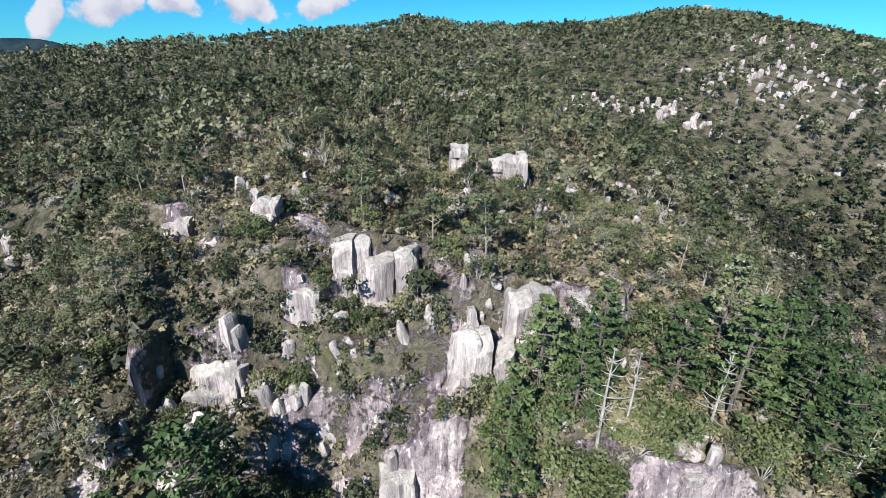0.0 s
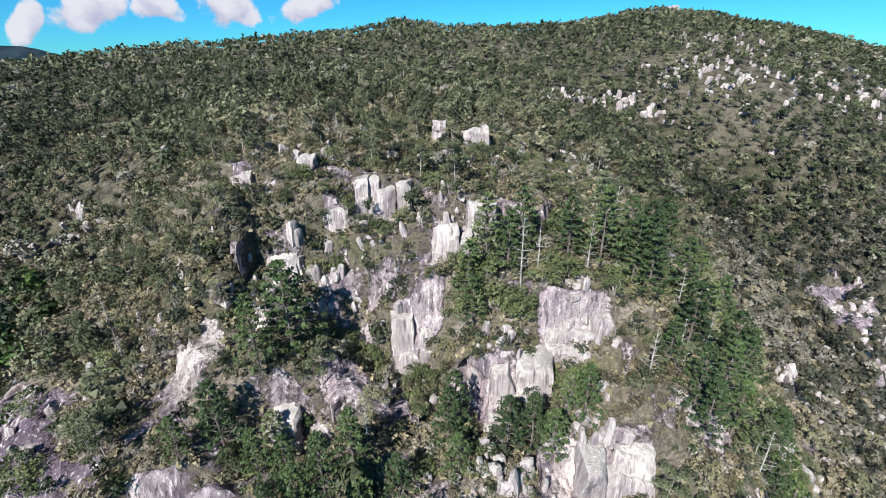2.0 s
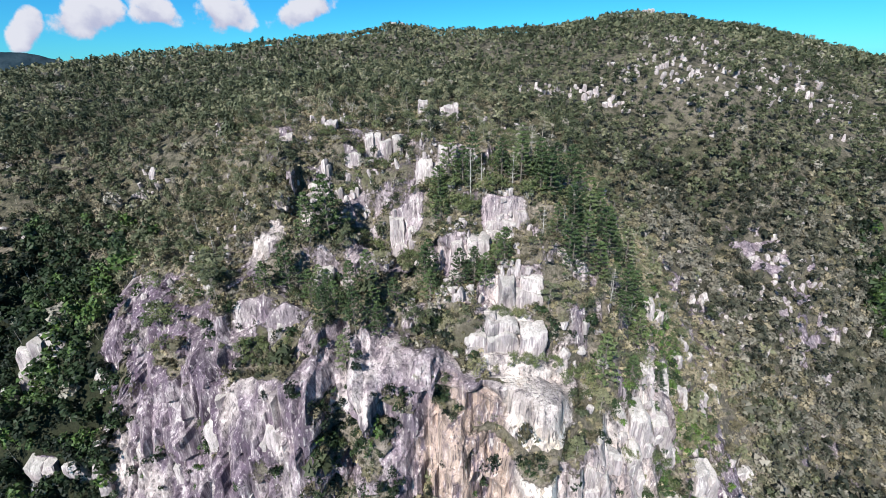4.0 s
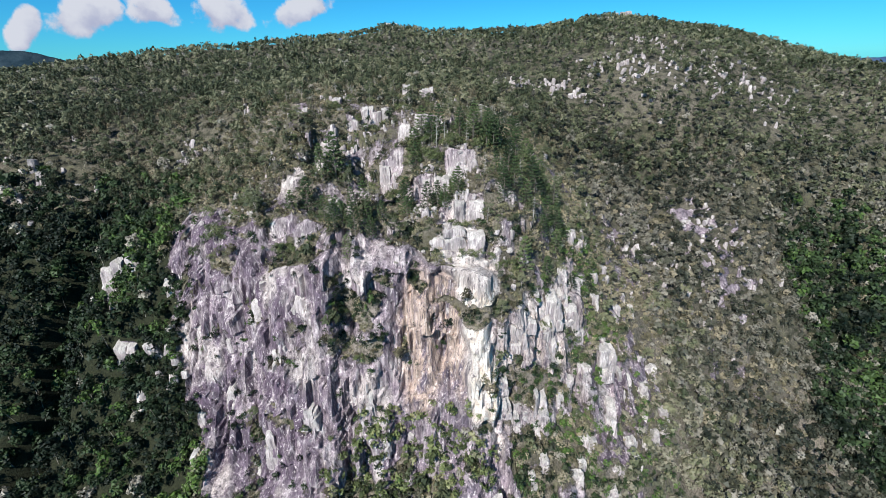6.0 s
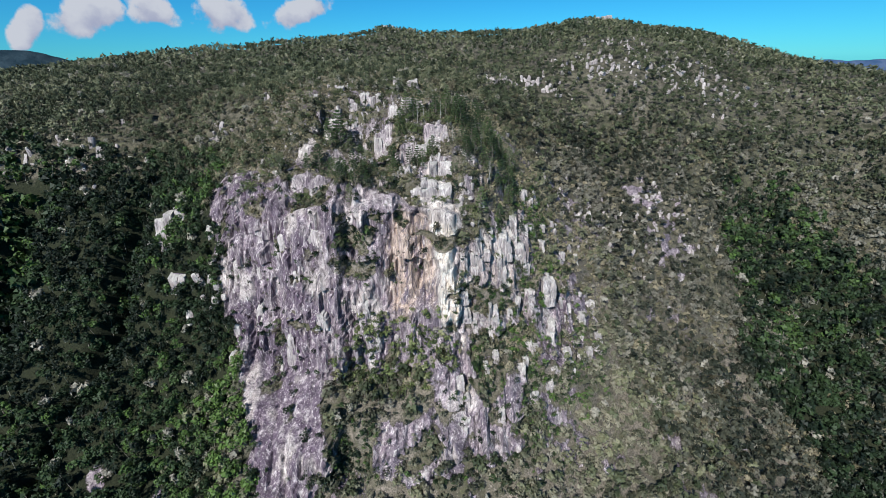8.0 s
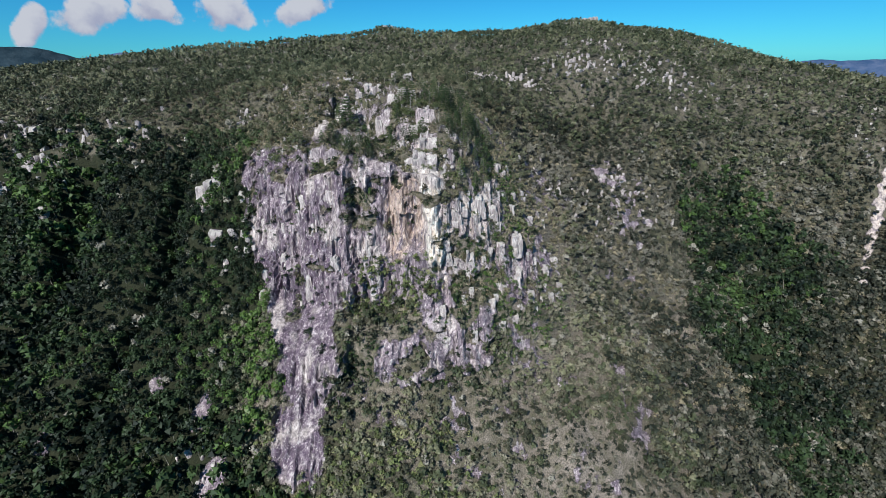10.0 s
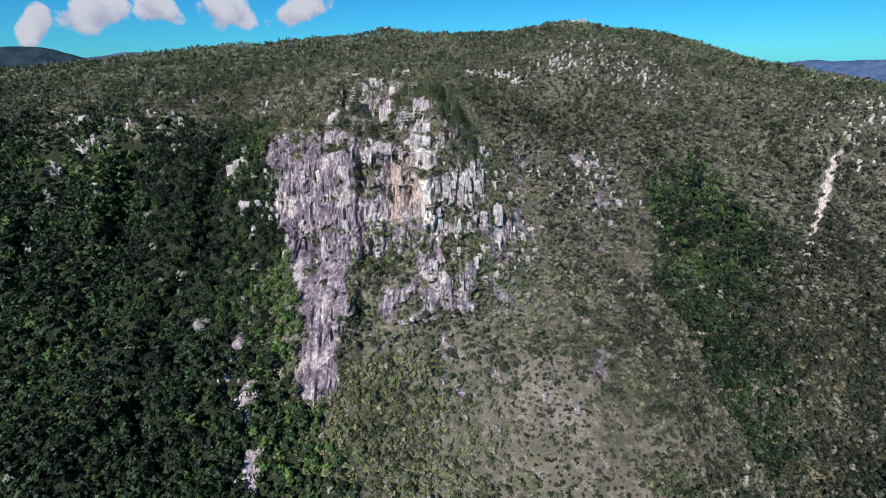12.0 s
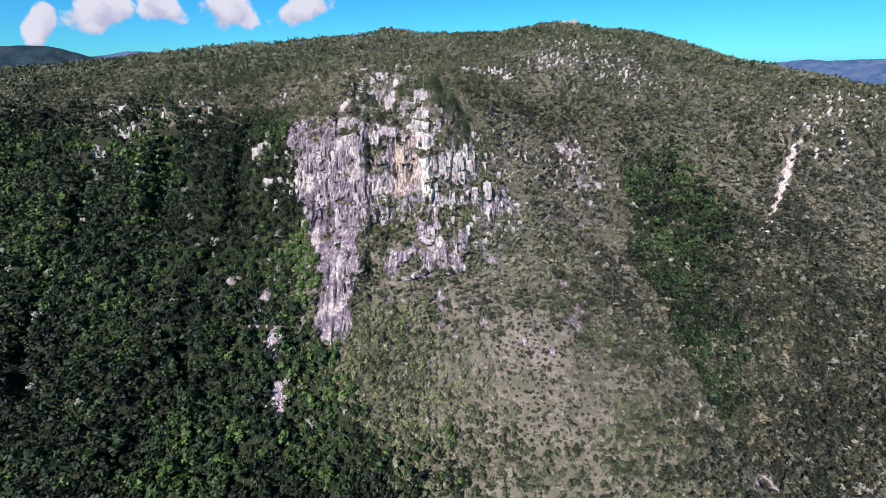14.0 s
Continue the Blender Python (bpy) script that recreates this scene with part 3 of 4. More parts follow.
def leafy(base, height, radius, leaves, size, low, rng, squash=0.75):
    """Leaf sprays of many plants at once, as loose triangles. leaves: how many each plant has; low: the crown's foot as a share of the height."""
    n = len(base)
    own = np.repeat(np.arange(n), leaves)
    m = len(own)
    # every plant has a few lobes, round which its leaves gather
    lobes = 5
    lob = rng.normal(size=(n, lobes, 3))
    lob /= np.linalg.norm(lob, axis=2, keepdims=True)
    lob *= rng.uniform(0.35, 0.7, (n, lobes, 1))
    way = rng.normal(size=(m, 3))
    way /= np.linalg.norm(way, axis=1, keepdims=True)
    way[:, 2] = np.where(way[:, 2] < -0.25, -way[:, 2], way[:, 2])
    pos = lob[own, rng.integers(0, lobes, m)] + way * (0.52 * rng.uniform(0.6, 1.08, (m, 1)))
    mid = (1 + low) / 2 * height
    half = (1 - low) / 2 * height
    at = base[own].copy()
    at[:, :2] += pos[:, :2] * radius[own, None]
    at[:, 2] += mid[own] + pos[:, 2] * half[own]
    d1 = rng.normal(size=(m, 3))
    skin = way + 0.5 * rng.normal(size=(m, 3))
    skin /= np.linalg.norm(skin, axis=1, keepdims=True)
    d1 -= (d1 * skin).sum(1, keepdims=True) * skin
    d1 /= np.linalg.norm(d1, axis=1, keepdims=True)
    d2 = np.cross(skin, d1)
    d2 /= np.linalg.norm(d2, axis=1, keepdims=True) + 1e-9
    s = (size * radius[own] * rng.uniform(0.6, 1.3, m))[:, None]
    tri = np.stack([at - d1 * s * 0.6 - d2 * s * 0.35, at + d1 * s * 0.6 - d2 * s * 0.35 * rng.uniform(-0.5, 1.5, (m, 1)), at + d2 * s * 0.75], 1)
    return tri.reshape(-1, 3), np.arange(m * 3).reshape(-1, 3), own


def stems(base, height, width, rng, lean=0.12):
    """Thin three-sided tapered trunks of many plants at once."""
    n = len(base)
    tip = base + np.stack([rng.normal(0, lean, n) * height, rng.normal(0, lean, n) * height, height], 1)
    foot = base - np.array([0, 0, 0.4])
    rings = []
    for p, w in ((foot, width), (tip, width * 0.35)):
        for k in range(3):
            ang = 2.094 * k
            rings.append(p + np.stack([np.cos(ang) * w, np.sin(ang) * w, np.zeros(n)], 1))
    verts = np.stack(rings, 1).reshape(-1, 3)
    o = (np.arange(n) * 6)[:, None, None]
    faces = (o + np.array([[0, 1, 4, 3], [1, 2, 5, 4], [2, 0, 3, 5]])[None]).reshape(-1, 4)
    return verts, faces


def mass(name, label, category, places, mat, bark, hi, rad, leaves, size, low, stem_share=0.5, stem_width=0.09, withered=0.025):
    """A whole stand of one kind of plant: a crown mesh and a stem mesh."""
    if not len(places):
        return
    n = len(places)
    vary = rng.uniform(0.7, 1.3, n)
    height = rng.uniform(*hi, n) * vary
    radius = rng.uniform(*rad, n) * vary
    tone = np.clip(0.45 + 0.85 * fbm(places[:, 0] / 30, places[:, 1] / 30, seed=61) + rng.normal(0, 0.36, n), 0, 1)
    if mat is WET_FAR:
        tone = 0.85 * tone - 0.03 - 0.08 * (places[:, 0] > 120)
    tone = tone - 0.18 * ramp(places[:, 0], 130, 170) * (1 - ramp(places[:, 1], 30, 70))
    tone = tone + 0.75 * np.maximum(spot(places[:, 0], places[:, 1], -64, -22, 8, 15), spot(places[:, 0], places[:, 1], -57, -46, 9, 20))
    tone = tone + 0.45 * spot(places[:, 0], places[:, 1], -44, -94, 24, 40)
    tone = tone + 0.28 * spot(places[:, 0], places[:, 1], 64, 14, 44, 55)
    tone = np.minimum(tone, 0.92)
    tone[rng.random(n) < withered] = 1.2
    v, f, own = leafy(places, height, radius, leaves, size, low, rng)
    tones, index = np.repeat(tone[own], 3), np.zeros(len(f), np.int32)
    if stem_share > 0:
        pick = rng.random(n) < stem_share
        sv, sf = stems(places[pick], height[pick] * 0.85, stem_width * rng.uniform(0.6, 1.4, pick.sum()), rng)
        sf = np.concatenate([sf[:, [0, 1, 2]], sf[:, [0, 2, 3]]]) + len(v)
        v, f = np.concatenate([v, sv]), np.concatenate([f, sf])
        tones, index = np.concatenate([tones, np.zeros(len(sv))]), np.concatenate([index, np.ones(len(sf), np.int32)])
    mesh = mesh_from(name, v, f, mat, tones)
    mesh.materials.append(bark)
    mesh.polygons.foreach_set("material_index", index)
    tagged(new(name, mesh), label, category, kind="stuff")


wet, dry = kinds(QC[:, 0], QC[:, 1], QC[:, 2])
free = 1 - ramp(QROCK, 0.35, 0.6)
steep = ramp(QUP, 0.30, 0.55)
far = ramp(QC[:, 1], 110, 190)
near_zone = spot(QC[:, 0], QC[:, 1], 5, 40, 85, 62)
spur = spot(QC[:, 0], QC[:, 1], 25, -10, 120, 110)
open_woods = free * (1 - wet) * (1 - dry)
clear = 1 - 0.35 * spot(QC[:, 0], QC[:, 1], 56, 4, 36, 45)
for cx, cy, cr in ((168, 104, 26), (71, 212, 22), (104, 203, 18), (177, 232, 30), (254, 236, 34), (215, 296, 30), (272, 548, 30), (-61, 82, 9), (-92, 74, 10), (-150, 70, 26), (-190, 65, 14), (-252, 70, 26), (-207, 58, 26), (428, 135, 44), (470, 166, 44)):
    clear = clear * (1 - 0.62 * spot(QC[:, 0], QC[:, 1], cx, cy, cr, cr * 0.8))
clumps = 0.5 + 0.75 * ramp(fbm(QC[:, 0] / 21, QC[:, 1] / 21, seed=57), -0.2, 0.2)
low_east = ramp(QC[:, 0], 190, 235) * (1 - ramp(QC[:, 1], 60, 110))
woods = open_woods * clear * np.maximum(clumps, low_east)
east = ramp(QC[:, 0] + 0.35 * QC[:, 1], 95, 160) * (1 - far)
distant = spaced(scatter(0.07 * woods * far * (1 - 0.3 * ramp(QC[:, 1], 220, 320))), 4.6)
mid = (distant[:, 1] < 290) & (np.abs(distant[:, 0]) < 330)
mass("distant_woodland", "grey-green eucalypt woodland on the far slope", "woodland", distant[~mid], GUM_FAR, PALE_BARK, (5, 8.5), (1.6, 2.8), 17, 0.70, 0.12, 0.4, 0.11)
mass("hilltop_woodland", "grey-green eucalypt woodland with thin pale trunks", "woodland", distant[mid], GUM_FAR, PALE_BARK, (5, 8.5), (1.6, 2.8), 60, 0.38, 0.3, 0.45, 0.09)
ridge = spaced(scatter(0.14 * woods * (1 - far) * (1 - 0.8 * near_zone) * (1 - 0.75 * spur) * (1 - east) * steep), 3.6)
close = (ridge[:, 0] > -165) & (ridge[:, 0] < 125) & (ridge[:, 1] > 20)
mass("ridge_woodland", "olive-green eucalypt woodland over dry grass", "woodland", ridge[~close], GUM_FAR, PALE_BARK, (4, 7.5), (1.4, 2.6), 52, 0.46, 0.25, 0.5, 0.10)
mass("crag_woodland", "open eucalypt woodland with pale stems behind the crag", "woodland", ridge[close], GUM_FAR, PALE_BARK, (4, 7.5), (1.3, 2.4), 120, 0.27, 0.25, 0.45, 0.06)
gully = spaced(scatter(0.35 * free * wet * (1 - 0.85 * spot(QC[:, 0], QC[:, 1], -218, 57, 48, 12))), 4.05)
big = rng.random(len(gully)) < 0.3
by = (gully[:, 0] > -155) & (gully[:, 0] < 0) & (gully[:, 2] > 92)
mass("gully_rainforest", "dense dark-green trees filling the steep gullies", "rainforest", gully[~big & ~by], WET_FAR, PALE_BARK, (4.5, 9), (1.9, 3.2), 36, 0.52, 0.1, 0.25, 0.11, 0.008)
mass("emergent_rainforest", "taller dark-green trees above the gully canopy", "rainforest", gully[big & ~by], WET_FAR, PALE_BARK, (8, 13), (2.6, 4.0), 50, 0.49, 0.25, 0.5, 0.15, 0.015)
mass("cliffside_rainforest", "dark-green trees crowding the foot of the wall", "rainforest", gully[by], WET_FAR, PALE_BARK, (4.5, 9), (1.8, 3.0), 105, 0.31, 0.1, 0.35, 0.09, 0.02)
scrub = spaced(scatter(0.40 * woods * (1 - far) * (0.3 + 0.7 * spur) * (1 - east) * (1 - near_zone) * steep), 3.3)
by = (scrub[:, 2] > 125) & (np.abs(scrub[:, 0]) < 150)
mass("slope_scrub", "low grey-brown scrub on the rocky slopes", "scrub", scrub[~by], DRY_FAR, PALE_BARK, (2.2, 5.6), (1.1, 2.4), 56, 0.37, 0.05, 0.4, 0.06)
mass("spur_scrub", "low grey-brown scrub on the flank of the spur", "scrub", scrub[by], TWIGGY, PALE_BARK, (1.8, 5.0), (1.0, 2.1), 105, 0.26, 0.05, 0.5, 0.05)
eastern = np.concatenate([spaced(scatter(0.42 * woods * east * steep * (1 - low_east)), 3.9), spaced(scatter(0.6 * woods * east * steep * low_east), 3.1)])
brown = rng.random(len(eastern)) < 0.14 + 0.42 * ramp(fbm(eastern[:, 0] / 26, eastern[:, 1] / 26, seed=59), -0.15, 0.2)
mass("brown_scrub", "grey-brown leafless scrub among the green", "scrub", eastern[brown], TWIGGY, PALE_BARK, (2.2, 5.0), (1.3, 2.4), 42, 0.42, 0.05, 0.6, 0.07)
eastern = eastern[~brown]
by = (eastern[:, 0] < 215) & (eastern[:, 1] > 40)
mass("hill_scrub", "dense grey-green scrub on the eastern slopes", "scrub", eastern[~by], EAST_FAR, PALE_BARK, (3.5, 7.5), (1.6, 3.0), 30, 0.56, 0.1, 0.4, 0.09)
mass("flank_scrub", "grey-green scrub trees on the flank of the hill", "scrub", eastern[by], EAST_FAR, PALE_BARK, (3.5, 7.5), (1.5, 2.8), 85, 0.33, 0.1, 0.5, 0.07)
apron = spot(QC[:, 0], QC[:, 1], -18, -100, 56, 50) * (1 - ramp(QC[:, 2], 84, 100)) * (1 - wet) * (1 - 0.9 * dry)
mass("apron_scrub", "olive-green scrub and small trees below the cliff", "scrub", spaced(scatter(0.35 * free * apron), 2.7), APRON_LEAF, PALE_BARK, (1.8, 4.6), (1.1, 2.2), 44, 0.45, 0.0, 0.35, 0.06, 0.04)
bench = spot(QC[:, 0], QC[:, 1], 2, -25, 24, 8) * ramp(QC[:, 2], 120, 126) * (1 - ramp(QC[:, 2], 146, 152))
mass("bench_scrub", "bright olive-green bushes on the bench under the wall", "scrub", spaced(scatter(0.5 * bench), 1.9), APRON_LEAF, PALE_BARK, (1.4, 3.4), (1.0, 1.9), 50, 0.38, 0.0, 0.3, 0.05)
mass("sparse_scrub", "scattered low bushes on bare dry grass", "scrub", spaced(scatter(0.2 * free * dry), 2.4), EAST_FAR, PALE_BARK, (1.2, 3.0), (0.7, 1.7), 36, 0.45, 0.0, 0.25, 0.06)
wall = spot(QC[:, 0], QC[:, 1], 0, -10, 85, 60) * ramp(QC[:, 2], 88, 96) * (1 - ramp(QC[:, 2], 190, 198)) * (1 - ramp(QUP, 0.6, 0.8))
front = spot(QC[:, 0], QC[:, 1], -14, 9, 15, 9)
tufts = scatter(1.1 * wall * (1 - 0.7 * front) * (0.06 + 0.94 * (1 - ramp(QROCK, 0.35, 0.7))))
tufts = spaced(tufts[fbm(tufts[:, 0] / 8, tufts[:, 1] / 8, tufts[:, 2] / 10, seed=91) > -0.1], 1.7)
mass("ledge_bushes", "green bushes rooted on ledges and in cliff cracks", "bushes", tufts, WET_FAR, PALE_BARK, (1.0, 3.4), (0.7, 1.6), 80, 0.28, 0.0, 0.3, 0.05)
heath = spaced(scatter(0.75 * near_zone * free * (1 - wet) * (1 - 0.5 * front)), 2.15)
green = rng.random(len(heath)) < 0.30 + 0.35 * ramp(fbm(heath[:, 0] / 9, heath[:, 1] / 9, seed=58), -0.15, 0.15)
mass("crag_scrub", "low twiggy dry scrub between the outcrops", "scrub", heath[~green], TWIGGY, PALE_BARK, (0.9, 2.4), (0.7, 1.4), 110, 0.19, 0.0, 0.8, 0.03, 0.12)
mass("crag_heath", "dense olive-green heath between the outcrops", "scrub", heath[green], GUM_FAR, PALE_BARK, (1.0, 2.8), (0.8, 1.6), 110, 0.20, 0.0, 0.6, 0.03)
mass("dry_grass", "yellow-green dry grass tussocks between the rocks", "grass", scatter(0.9 * near_zone * free * (1 - wet)), STRAW, PALE_BARK, (0.5, 1.2), (0.35, 0.7), 13, 0.7, 0.0, 0.0)


# ---- single things ----
def part(name, bm, mat, parent, label=""):
    mesh = bpy.data.meshes.new(name)
    bm.to_mesh(mesh)
    bm.free()
    mesh.materials.append(mat)
    ob = new(name, mesh)
    ob.parent = parent
    if label:
        tagged(ob, label)
    return ob


def tube(bm, points, radii, sides=5):
    rings = []
    for i, p in enumerate(points):
        p = Vector(p)
        along = (Vector(points[min(i + 1, len(points) - 1)]) - Vector(points[max(i - 1, 0)])).normalized()
        side = along.orthogonal().normalized()
        other = along.cross(side)
        rings.append([bm.verts.new(p + (side * math.cos(a) + other * math.sin(a)) * radii[i]) for a in (2 * math.pi * k / sides for k in range(sides))])
    for a, b in zip(rings, rings[1:]):
        for k in range(sides):
            bm.faces.new((a[k], a[(k + 1) % sides], b[(k + 1) % sides], b[k]))


def spray(bm, centre, spread, count, size, rnd, flat=1.0):
    """A clump of small leaf sprays round a centre."""
    for _ in range(count):
        d = Vector((rnd.gauss(0, 1), rnd.gauss(0, 1), rnd.gauss(0, 1) * flat))
        d = d.normalized() * spread * rnd.uniform(0.45, 1.0)
        d.z *= flat
        p = Vector(centre) + d
        a = Vector((rnd.gauss(0, 1), rnd.gauss(0, 1), rnd.gauss(0, 0.6))).normalized()
        b = a.cross(d + Vector((rnd.gauss(0, 0.4), rnd.gauss(0, 0.4), 0.5))).normalized()
        s = size * rnd.uniform(0.6, 1.35)
        bm.faces.new([bm.verts.new(q) for q in (p - a * s * 0.6 - b * s * 0.3, p + a * s * 0.5 - b * s * 0.35, p + b * s * 0.8)])


def limb_paths(rnd, height, count, low, reach, rise):
    """Curved limbs that leave a trunk: lists of points."""
    paths = []
    for k in range(count):
        h = height * (low + (0.95 - low) * (k + rnd.random()) / count)
        ang = k * 2.4 + rnd.uniform(-0.5, 0.5)
        r = reach * rnd.uniform(0.6, 1.1) * (1 - 0.45 * (h / height - low) / max(1 - low, 0.1))
        up = rise * rnd.uniform(0.6, 1.3)
        d = Vector((math.cos(ang), math.sin(ang), 0))
        paths.append([Vector((0, 0, h)), d * r * 0.45 + Vector((0, 0, h + r * up * 0.35)), d * r + Vector((rnd.uniform(-0.2, 0.2), rnd.uniform(-0.2, 0.2), h + r * up))])
    return paths


def gum_tree(seed, height, reach, leaf):
    rnd = random.Random(seed)
    tree = new("eucalypt_tree")
    bm = bmesh.new()
    bend = Vector((rnd.uniform(-0.5, 0.5), rnd.uniform(-0.5, 0.5), 0))
    tube(bm, [(0, 0, -0.6), bend * 0.3 + Vector((0, 0, height * 0.35)), bend + Vector((0, 0, height * 0.9))], (0.12, 0.085, 0.03), 6)
    part("trunk", bm, PALE_BARK, tree)
    limbs = limb_paths(rnd, height, 8, 0.35, reach, 0.75)
    for p in limbs:
        bm = bmesh.new()
        tube(bm, [q + bend * (q.z / height) * 0.7 for q in p], (0.045, 0.03, 0.012), 4)
        part("limb", bm, PALE_BARK, tree)
    bm = bmesh.new()
    for p in limbs:
        tip = p[2] + bend * 0.7
        spray(bm, tip, reach * 0.42, 125, leaf, rnd, 0.7)
        spray(bm, (p[1] + p[2]) / 2 + Vector((0, 0, 0.5)), reach * 0.3, 40, leaf, rnd, 0.7)
    spray(bm, bend + Vector((0, 0, height)), reach * 0.5, 110, leaf, rnd, 0.8)
    part("crown", bm, GUM_LEAF, tree)
    return tagged(tree, "slender eucalypt with pale trunk and open grey-green crown", "tree", "eucalypts on the crag")


def hoop_pine(seed, height, reach, dead=False):
    rnd = random.Random(seed)
    tree = new("dead_hoop_pine" if dead else "hoop_pine")
    bm = bmesh.new()
    tube(bm, [(0, 0, -0.8), (0.05, 0, height * 0.5), (0, 0.05, height)], (0.12, 0.08, 0.025) if dead else (0.18, 0.12, 0.03), 6)
    bark = GREY_WOOD if dead else DARK_BARK
    part("trunk", bm, bark, tree)
    whorls, tips = int(height / 1.0), []
    for w in range(whorls):
        bm = bmesh.new()
        f = w / (whorls - 1)
        h = height * (0.22 + 0.76 * f)
        r = reach * (1 - f) ** 0.7 * rnd.uniform(0.75, 1.1) + 0.35
        n = rnd.randint(4, 6)
        for k in range(n):
            if dead and rnd.random() < 0.25:
                continue
            ang = 2 * math.pi * k / n + w * 0.7 + rnd.uniform(-0.2, 0.2)
            rr = r * rnd.uniform(0.7, 1.1) * (rnd.uniform(0.35, 1) if dead else 1)
            d = Vector((math.cos(ang), math.sin(ang), 0))
            lift = 0.18 + 0.3 * f
            a, b, c = Vector((0, 0, h)), d * rr * 0.55 + Vector((0, 0, h + rr * lift * 0.3)), d * rr + Vector((0, 0, h + rr * lift))
            tube(bm, [a, b, c], (0.04, 0.03, 0.014) if dead else (0.05, 0.035, 0.015), 4)
            tips.append((a, b, c, rr))
        part("branch_whorl", bm, bark, tree)
    if not dead:
        bm = bmesh.new()
        for a, b, c, rr in tips:
            for p, s, k in ((c, 0.46, 15), ((b + c) / 2, 0.38, 10), (b, 0.3, 4)):
                spray(bm, p, s, k, 0.27, rnd, 0.5)
        spray(bm, (0, 0, height), 0.4, 24, 0.3, rnd)
        part("crown", bm, PINE_LEAF, tree)
        return tagged(tree, "dark-green hoop pine with tufted whorled branches", "pine tree", "hoop pines on the cliff")
    return tagged(tree, "bleached dead hoop pine with bare whorled branches", "dead tree", "dead pines on the cliff")


def bush(seed, height, reach, leaf):
    rnd = random.Random(seed)
    ob = new("bush")
    bm = bmesh.new()
    limbs = limb_paths(rnd, height * 0.55, 7, 0.05, reach, 0.9)
    for p in limbs:
        tube(bm, [Vector((0, 0, -0.4)), p[1], p[2]], (0.05, 0.035, 0.015), 4)
    part("stem", bm, PALE_BARK, ob)
    bm = bmesh.new()
    for p in limbs:
        spray(bm, p[2], reach * 0.45, 85, leaf, rnd, 0.75)
    spray(bm, (0, 0, height * 0.7), reach * 0.5, 60, leaf, rnd, 0.7)
    part("crown", bm, SHRUB_LEAF, ob)
    return tagged(ob, "rounded olive-green bush on stony ground", "bush", "bushes on the crag")


def bare_bush(seed, height, reach):
    rnd = random.Random(seed)
    bm = bmesh.new()
    for p in limb_paths(rnd, height * 0.5, 9, 0.0, reach, 1.3):
        tube(bm, [Vector((0, 0, -0.3)), p[1], p[2]], (0.06, 0.04, 0.012), 4)
        for _ in range(3):
            d = Vector((rnd.uniform(-1, 1), rnd.uniform(-1, 1), rnd.uniform(0.2, 1.2))) * reach * 0.45
            tube(bm, [p[1].lerp(p[2], rnd.uniform(0.2, 0.9)), p[2] + d], (0.025, 0.008), 3)
    ob = part("leafless_tree", bm, GREY_WOOD, None)
    return tagged(ob, "leafless grey branching tree among the rocks", "dead tree", "leafless trees")


def soften(bm, limit=0.65):
    """Smooth shading but for the sharp joints."""
    bmesh.ops.recalc_face_normals(bm, faces=bm.faces[:])
    for f in bm.faces:
        f.smooth = True
    for e in bm.edges:
        e.smooth = e.calc_face_angle(0.0) < limit


def boulder_mesh(seed, w, d, h, block=0.5, cuts_made=4):
    """A granite block: a box worn round, cut by a few joint planes and roughened."""
    rnd = random.Random(seed)
    bm = bmesh.new()
    bmesh.ops.create_cube(bm, size=1.0)
    bmesh.ops.subdivide_edges(bm, edges=bm.edges[:], cuts=cuts_made, use_grid_fill=True)
    cuts = [(Vector((rnd.gauss(0, 1), rnd.gauss(0, 1), rnd.gauss(0.3, 0.6))).normalized(), rnd.uniform(0.36, 0.52)) for _ in range(6)]
    off = Vector((seed * 3.7, seed * 1.3, 0))
    for v in bm.verts:
        p = v.co.copy()
        ball = p.normalized() * 0.62
        p = p.lerp(ball, 1 - block)
        for n, k in cuts:
            over = p.dot(n) - k
            if over > 0:
                p -= n * over * 0.9
        p *= 1 + 0.16 * noise.noise(p * 2.3 + off) + 0.07 * noise.noise(p * 6.0 + off)
        v.co = Vector((p.x * w, p.y * d, p.z * h))
    soften(bm)
    mesh = bpy.data.meshes.new("boulder")
    bm.to_mesh(mesh)
    bm.free()
    mesh.materials.append(GRANITE)
    return mesh


def plant_many(protos, places, scale, group=None):
    """Copies of the prototypes, turned and scaled at random, at the places; the prototypes themselves take the first places."""
    for i, (x, y, z) in enumerate(places):
        s = random.uniform(*scale)
        m = Matrix.LocRotScale((x, y, z - 0.1), Euler((0, 0, random.uniform(0, 6.28))), None)
        proto = protos[i % len(protos)]
        if i < len(protos):
            proto.matrix_basis = m
            proto.scale = (s, s, s * random.uniform(0.9, 1.1))
        else:
            t = copy_thing(proto, m)
            t.scale = (s, s, s * random.uniform(0.9, 1.1))


def thin(places, most):
    return places[rng.permutation(len(places))[:most]] if len(places) > most else places


gums = [gum_tree(s, 6.0 + s % 3 * 0.8, 1.9 + 0.25 * (s % 2), 0.20) for s in range(4)]
pines = [hoop_pine(20 + s, 8.5 + 1.2 * s, 2.3 + 0.2 * s) for s in range(3)]
dead_pines = [hoop_pine(30 + s, 7.5 + s, 1.8, True) for s in range(2)]
bushes = [bush(40 + s, 2.2 + 0.4 * s, 1.3 + 0.1 * s, 0.16) for s in range(4)]
snags = [bare_bush(60 + s, 4.0 + s, 1.6) for s in range(3)]
plant_many(gums, thin(scatter(0.022 * near_zone * free * (1 - front) * (1 - wet) * ramp(QUP, 0.35, 0.6)), 100), (0.55, 1.05))
